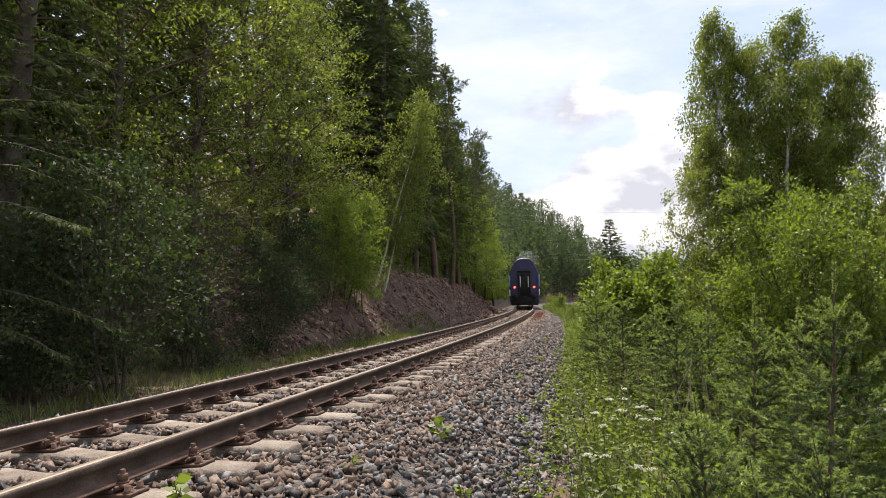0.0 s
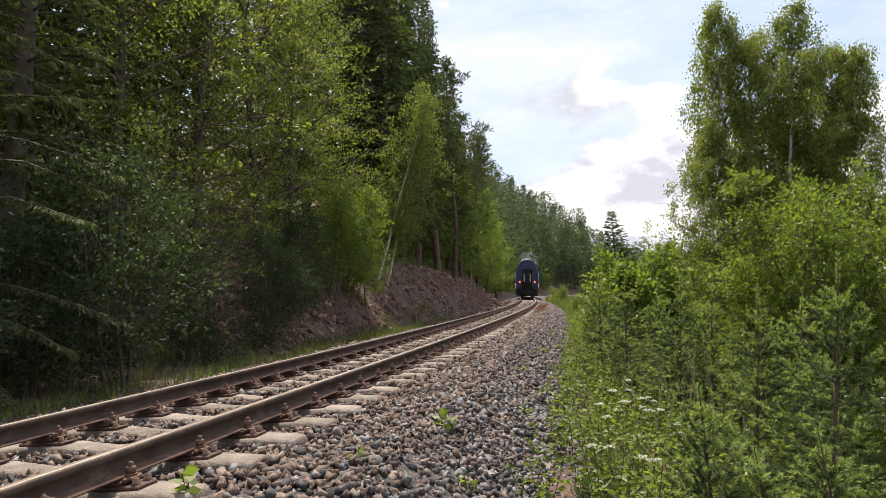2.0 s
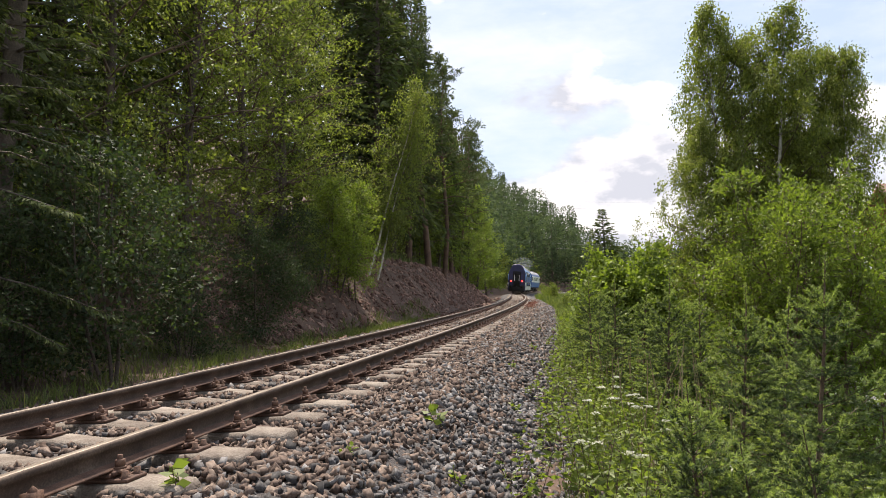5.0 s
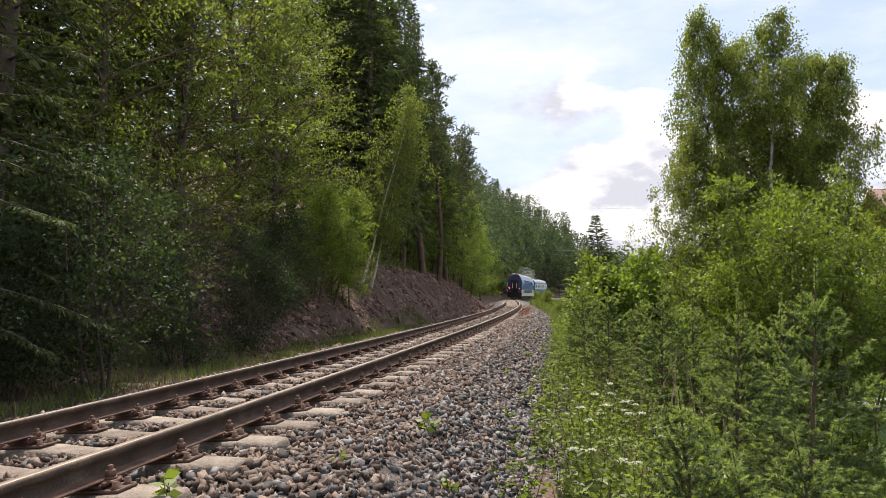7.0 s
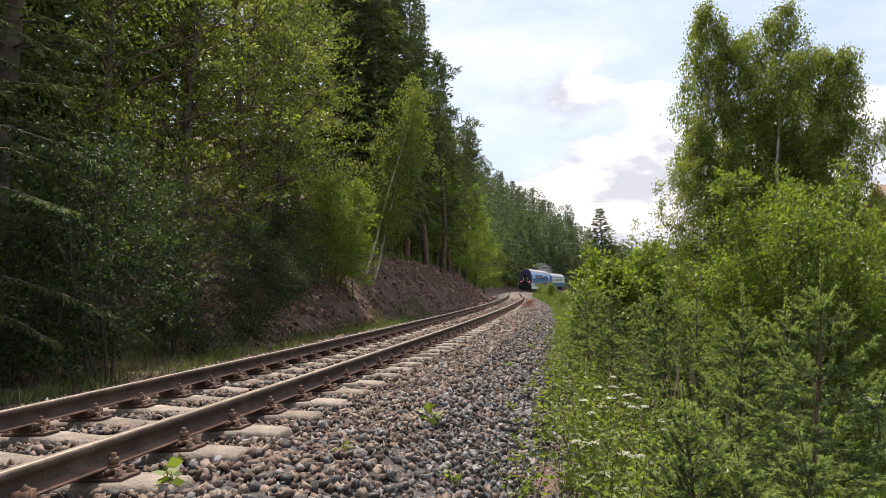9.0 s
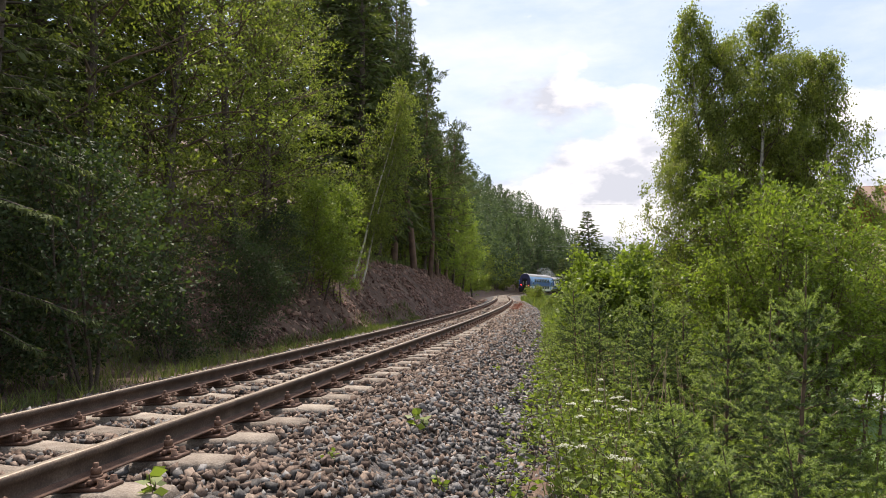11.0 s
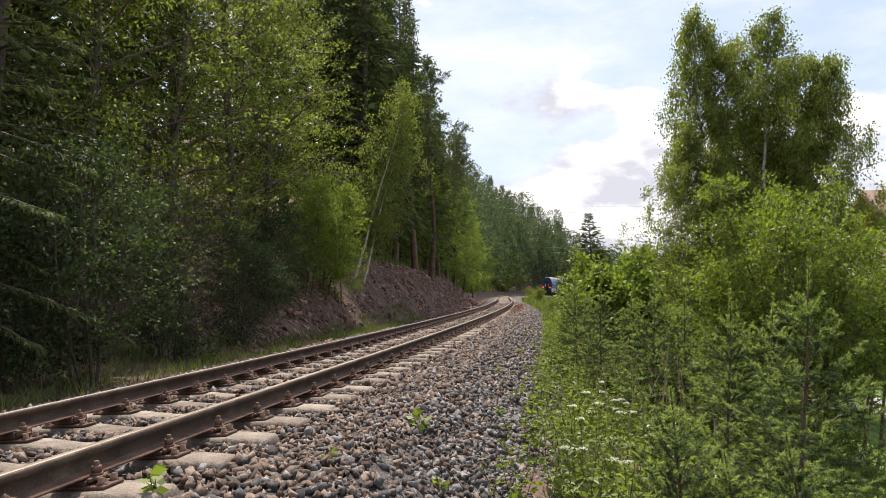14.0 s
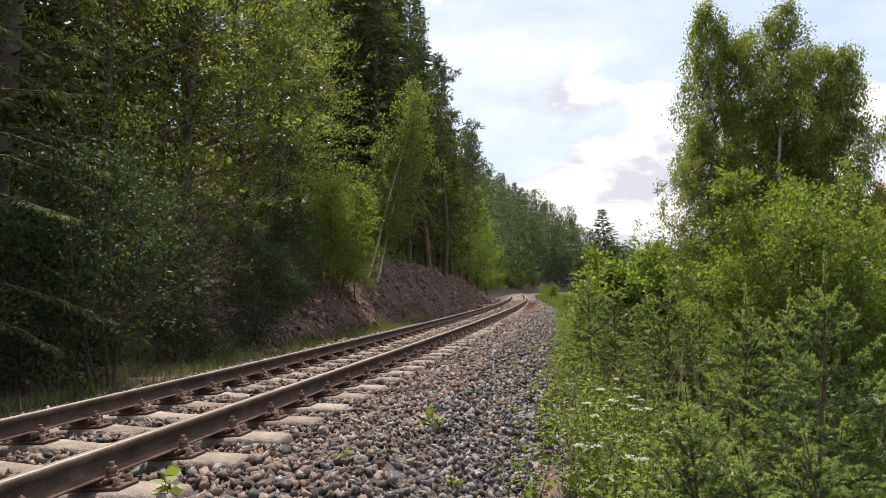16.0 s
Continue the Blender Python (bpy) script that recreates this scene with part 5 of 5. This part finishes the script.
def verge():
    rng = np.random.default_rng(500)
    g = Geo()
    blades(g, strew(rng, 15000, 1, 16, -7.5, -2.75, .4), rng, .24, .011)
    blades(g, strew(rng, 5000, 16, 34, -4.2, -2.9, .3), rng, .26, .014)
    blades(g, strew(rng, 8500, 22, 64, -9.5, -5.9), rng, .46, .022)
    blades(g, strew(rng, 1500, 19, 26, -3.7, -2.5), rng, .22, .012)
    tagged(part("left_verge_grass", g, L_GRASS), "green grass along the shaded wood edge", "grass", kind="stuff").name = "grass"
    g = Geo()
    blades(g, strew(rng, 13000, -2.5, 14, 3.25, 7.5), rng, .36, .010)
    blades(g, strew(rng, 2600, 2.5, 14, 3.0, 3.6, .2), rng, .22, .009)
    blades(g, strew(rng, 9000, 14, 75, 2.9, 9), rng, .6, .035)
    blades(g, strew(rng, 7000, 60, 190, 2.9, 14), rng, .9, .09)
    tagged(part("verge_grass", g, L_GRASS), "lush green grass on the slope beside the ballast", "grass", kind="stuff").name = "grass"
    g, st = Geo(), Geo()
    base = np.concatenate([strew(rng, 850, 2.5, 11, 3.15, 5.4, .2), strew(rng, 120, -3, 2.0, 3.9, 6), strew(rng, 70, 3, 16, 2.7, 3.3), strew(rng, 700, 11, 40, 2.7, 5.5), strew(rng, 300, 3, 12, 5, 8)])
    for p in base:
        h = rng.uniform(.15, .75)
        pts = curve_to(p, (rng.normal() * .2, rng.normal() * .2, 1), h, rng, 0, .1, 4)
        st.tube(pts, (.004, .004, .003, .003, .002), 3)
        k = int(14 + h * 38)
        w = rng.uniform(.15, 1, k)
        ii = np.minimum(3, (w * 4).astype(int))
        c = pts[ii] + (pts[ii + 1] - pts[ii]) * (w * 4 - ii)[:, None]
        a = rng.uniform(0, 6.3, k)
        d = np.stack([np.cos(a), np.sin(a), rng.uniform(-.3, .6, k)], 1)
        leaves(g, c + d * .012, d, .085 * (1.15 - .6 * w), rng, .42, .08)
    e = new("verge_weeds")
    tagged(e, "tangle of leafy green weeds beside the ballast", "weeds", kind="stuff")
    tagged(part("leaf_mass", g, L_WEED, e), kind="stuff")
    tagged(part("stalks", st, M_TWIG, e), kind="stuff")
    g = Geo()
    for p in strew(rng, 130, 6.5, 13, 3.4, 5.2):
        g.tube(curve_to(p, (rng.normal() * .1, rng.normal() * .1, 1), rng.uniform(.5, 1.2), rng, 0, .06, 4), (.006, .005, .005, .004, .003), 4)
    tagged(part("dry_stalks", g, M_DRY), "dry brown stalks standing under the young spruces", "dead stalks", kind="stuff")
    g = Geo()
    for q in range(45):
        p = strew(rng, 1, 33, 46, 1.2, 1.6)[0] + np.array((0, 0, .02))
        k = 16
        c = p + rng.normal(size=(k, 3)) * (.07, .07, .05) + np.array((0, 0, .09))
        leaves(g, c, rng.normal(size=(k, 3)) + (0, 0, .7), .075, rng, .4)
    tagged(part("red_weeds", g, L_RED), "low reddish weeds growing along the sleeper ends", "weeds", kind="stuff")


verge()


def ballast_weed(rng, h, n, leaf, width):
    st, lf = Geo(), Geo()
    for k in range(int(rng.integers(2, 5))):
        pts = curve_to((rng.normal() * .02, rng.normal() * .02, -.03), (rng.normal() * .35, rng.normal() * .35, 1), h * rng.uniform(.6, 1), rng, 0, .1, 4)
        st.tube(pts, (.004, .0035, .003, .0025, .002), 4)
        w = rng.uniform(.25, 1, n)
        ii = np.minimum(3, (w * 4).astype(int))
        c = pts[ii] + (pts[ii + 1] - pts[ii]) * (w * 4 - ii)[:, None]
        a = rng.uniform(0, 6.3, n)
        leaves(lf, c, np.stack([np.cos(a), np.sin(a), rng.uniform(-.1, .6, n)], 1), leaf, rng, width, .1)
    return st.mesh("stem", M_TWIG), lf.mesh("leaf_cluster", L_WEED)


def ballast_plants():
    rng = np.random.default_rng(600)
    kinds = [ballast_weed(rng, .22, 9, .08, .7), ballast_weed(rng, .32, 20, .05, .5), ballast_weed(rng, .16, 8, .05, .6), ballast_weed(rng, .5, 16, .06, .5)]
    spots = [(1.55, 5.25, 0, .9), (3.35, 2.62, 0, 1.2), (3.2, 2.42, 1, .9), (4.4, 2.35, 2, 1.0), (5.35, 2.05, 0, 1.0), (4.6, 2.78, 1, 1.0), (5.1, 2.72, 3, .9), (6.2, 2.65, 1, .8), (7.5, 2.45, 2, 1.0), (8.8, 2.5, 1, .8),
             (10.2, 2.2, 2, 1.1), (4.0, 1.75, 2, .8), (12, 2.6, 1, 1), (14, 2.3, 2, 1.2), (16.5, 2.5, 1, 1.2), (19, 2.2, 2, 1.4), (6.8, 2.75, 3, 1.0), (8.2, 2.75, 3, 1.1), (3.7, 2.9, 3, .8), (9.6, 2.8, 3, 1.2)]
    for i, (s, u, k, sc) in enumerate(spots):
        if i == 0:
            s, u = 3.12, 1.19
        p = on_track(s, u)
        e = new("weed")
        e.matrix_basis = Matrix.LocRotScale((p[0], p[1], float(ground_z(p[0], p[1]))), Euler((0, 0, i * 1.3)), (sc, sc, sc))
        tagged(e, ("small", "bushy", "tiny", "tall thin")[k] + " green weed sprouting from the ballast stones", "weed", "weeds in the ballast")
        for nm, me in zip(("stem", "foliage"), kinds[k]):
            o = new(nm, me)
            o.parent = e
    for i in range(22):
        s, u = rng.uniform(4.5, 8.0), rng.uniform(3.2, 4.2)
        p = on_track(s, u)
        e = new("umbel_flower")
        e.matrix_basis = pose(p[0], p[1], float(ground_z(p[0], p[1])), 0, 0, i * 40)
        tagged(e, "cream-white umbel flower on a thin green stalk", "flower", "umbel flowers in the verge")
        h = rng.uniform(.42, .72)
        g = Geo()
        pts = curve_to((0, 0, -.02), (rng.normal() * .12, rng.normal() * .12, 1), h, rng, 0, .06, 4)
        g.tube(pts, .003, 4)
        head = Geo()
        for k in range(13):
            a, r = rng.uniform(0, 6.3), rng.uniform(0, .05)
            c = pts[-1] + np.array((math.cos(a) * r, math.sin(a) * r, .025 - r * r * 4))
            g.tube([pts[-1] - (0, 0, .02), c], .0012, 3)
            q = 8
            cc = c + rng.normal(size=(q, 3)) * (.009, .009, .003)
            leaves(head, cc, rng.normal(size=(q, 3)) * (1, 1, .3), .011, rng, .9, .05)
        part("stalk", g, L_WEED, e)
        part("flower_head", head, L_UMBEL, e, "cream-white flower head")


ballast_plants()


# ---- ballast stones, laid last ----
def ballast():
    rng = np.random.default_rng(700)
    heaps = [Geo(), Geo()]
    picked = 0
    owner = bpy.data.objects["ground"]
    for s0, s1, dens, size in ((-4.0, 2.2, 230, .031), (2.2, 6, 800, .0225), (6, 11, 600, .0255), (11, 18, 350, .030), (18, 30, 180, .038), (30, 62, 70, .05)):
        for u0, u1, rust in ((-2.7, -1.35, .5), (-1.35, 1.42, .8), (1.42, 1.9, .7), (1.9, 2.4, .45), (2.4, 3.6, .25)):
            if s0 >= 30 and u0 < -1.4:
                continue
            n = int((s1 - s0) * (u1 - u0) * dens * (.75 if u0 < 1 else 1.0))
            s, u = rng.uniform(s0, s1, n), rng.uniform(u0, u1, n)
            near = np.abs((s - FIRST) / SPACING - np.round((s - FIRST) / SPACING)) * SPACING
            keep = (np.abs(u) > 1.27) | (near > .15)
            keep &= np.abs(np.abs(u) - .7525) > .07
            s, u = s[keep], u[keep]
            p = on_track(s, u)
            p[:, 2] = ground_z(p[:, 0], p[:, 1]) + rng.uniform(-.018, .026, len(s)) + np.where(np.abs(u) < 1.3, .014, 0)
            sz = size * rng.uniform(.62, 1.35, len(s))
            v = chips(len(s), rng, p, sz, (1.15, .80, .55))
            red = rng.random(len(s)) < rust
            for k in (0, 1):
                w = v[red == (k == 1)]
                if s0 == 2.2 and u0 == 2.4 and k == 0:
                    c = p[red == (k == 1)]
                    near_ones = np.argsort(np.abs(s[red == (k == 1)] - 4.2))[:290]
                    mask = np.ones(len(w), bool)
                    mask[near_ones] = False
                    for i in near_ones:
                        g = Geo()
                        g.add(w[i] - c[i], CHIP_FACES)
                        part("stone", g, M_STONE, owner, "", tuple(c[i]))
                    w = w[mask]
                add_chips(heaps[k], w)
    e = new("ballast_stones")
    tagged(e, "grey and brown crushed ballast stones of the track bed", "ballast", kind="stuff")
    for g, m in zip(heaps, (M_STONE, M_STONE_RUST)):
        tagged(part("stone_mass", g, m, e), kind="stuff")


ballast()


# ---- what moves: the train draws away round the bend, its smoke stays behind and rises ----
def motions():
    ts = [i * .5 for i in range(33)]
    walk(COACH, [(t, rolling_pose(tail_s(t), 3.5, 22.9)) for t in ts])
    walk(ENGINE, [(t, rolling_pose(tail_s(t) + 26.6, 3.6, 12.9)) for t in ts])
    for ob, lag in PUFFS:
        rows = []
        for t in ts:
            p = on_track(tail_s(t - lag) + 33.0, 0.0)
            rows.append((t, pose(float(p[0]) + .25 * lag, float(p[1]), float(p[2]) + 4.40 + .85 * lag, 0, 0, 12 * lag + 6 * t)))
        walk(ob, rows)


motions()
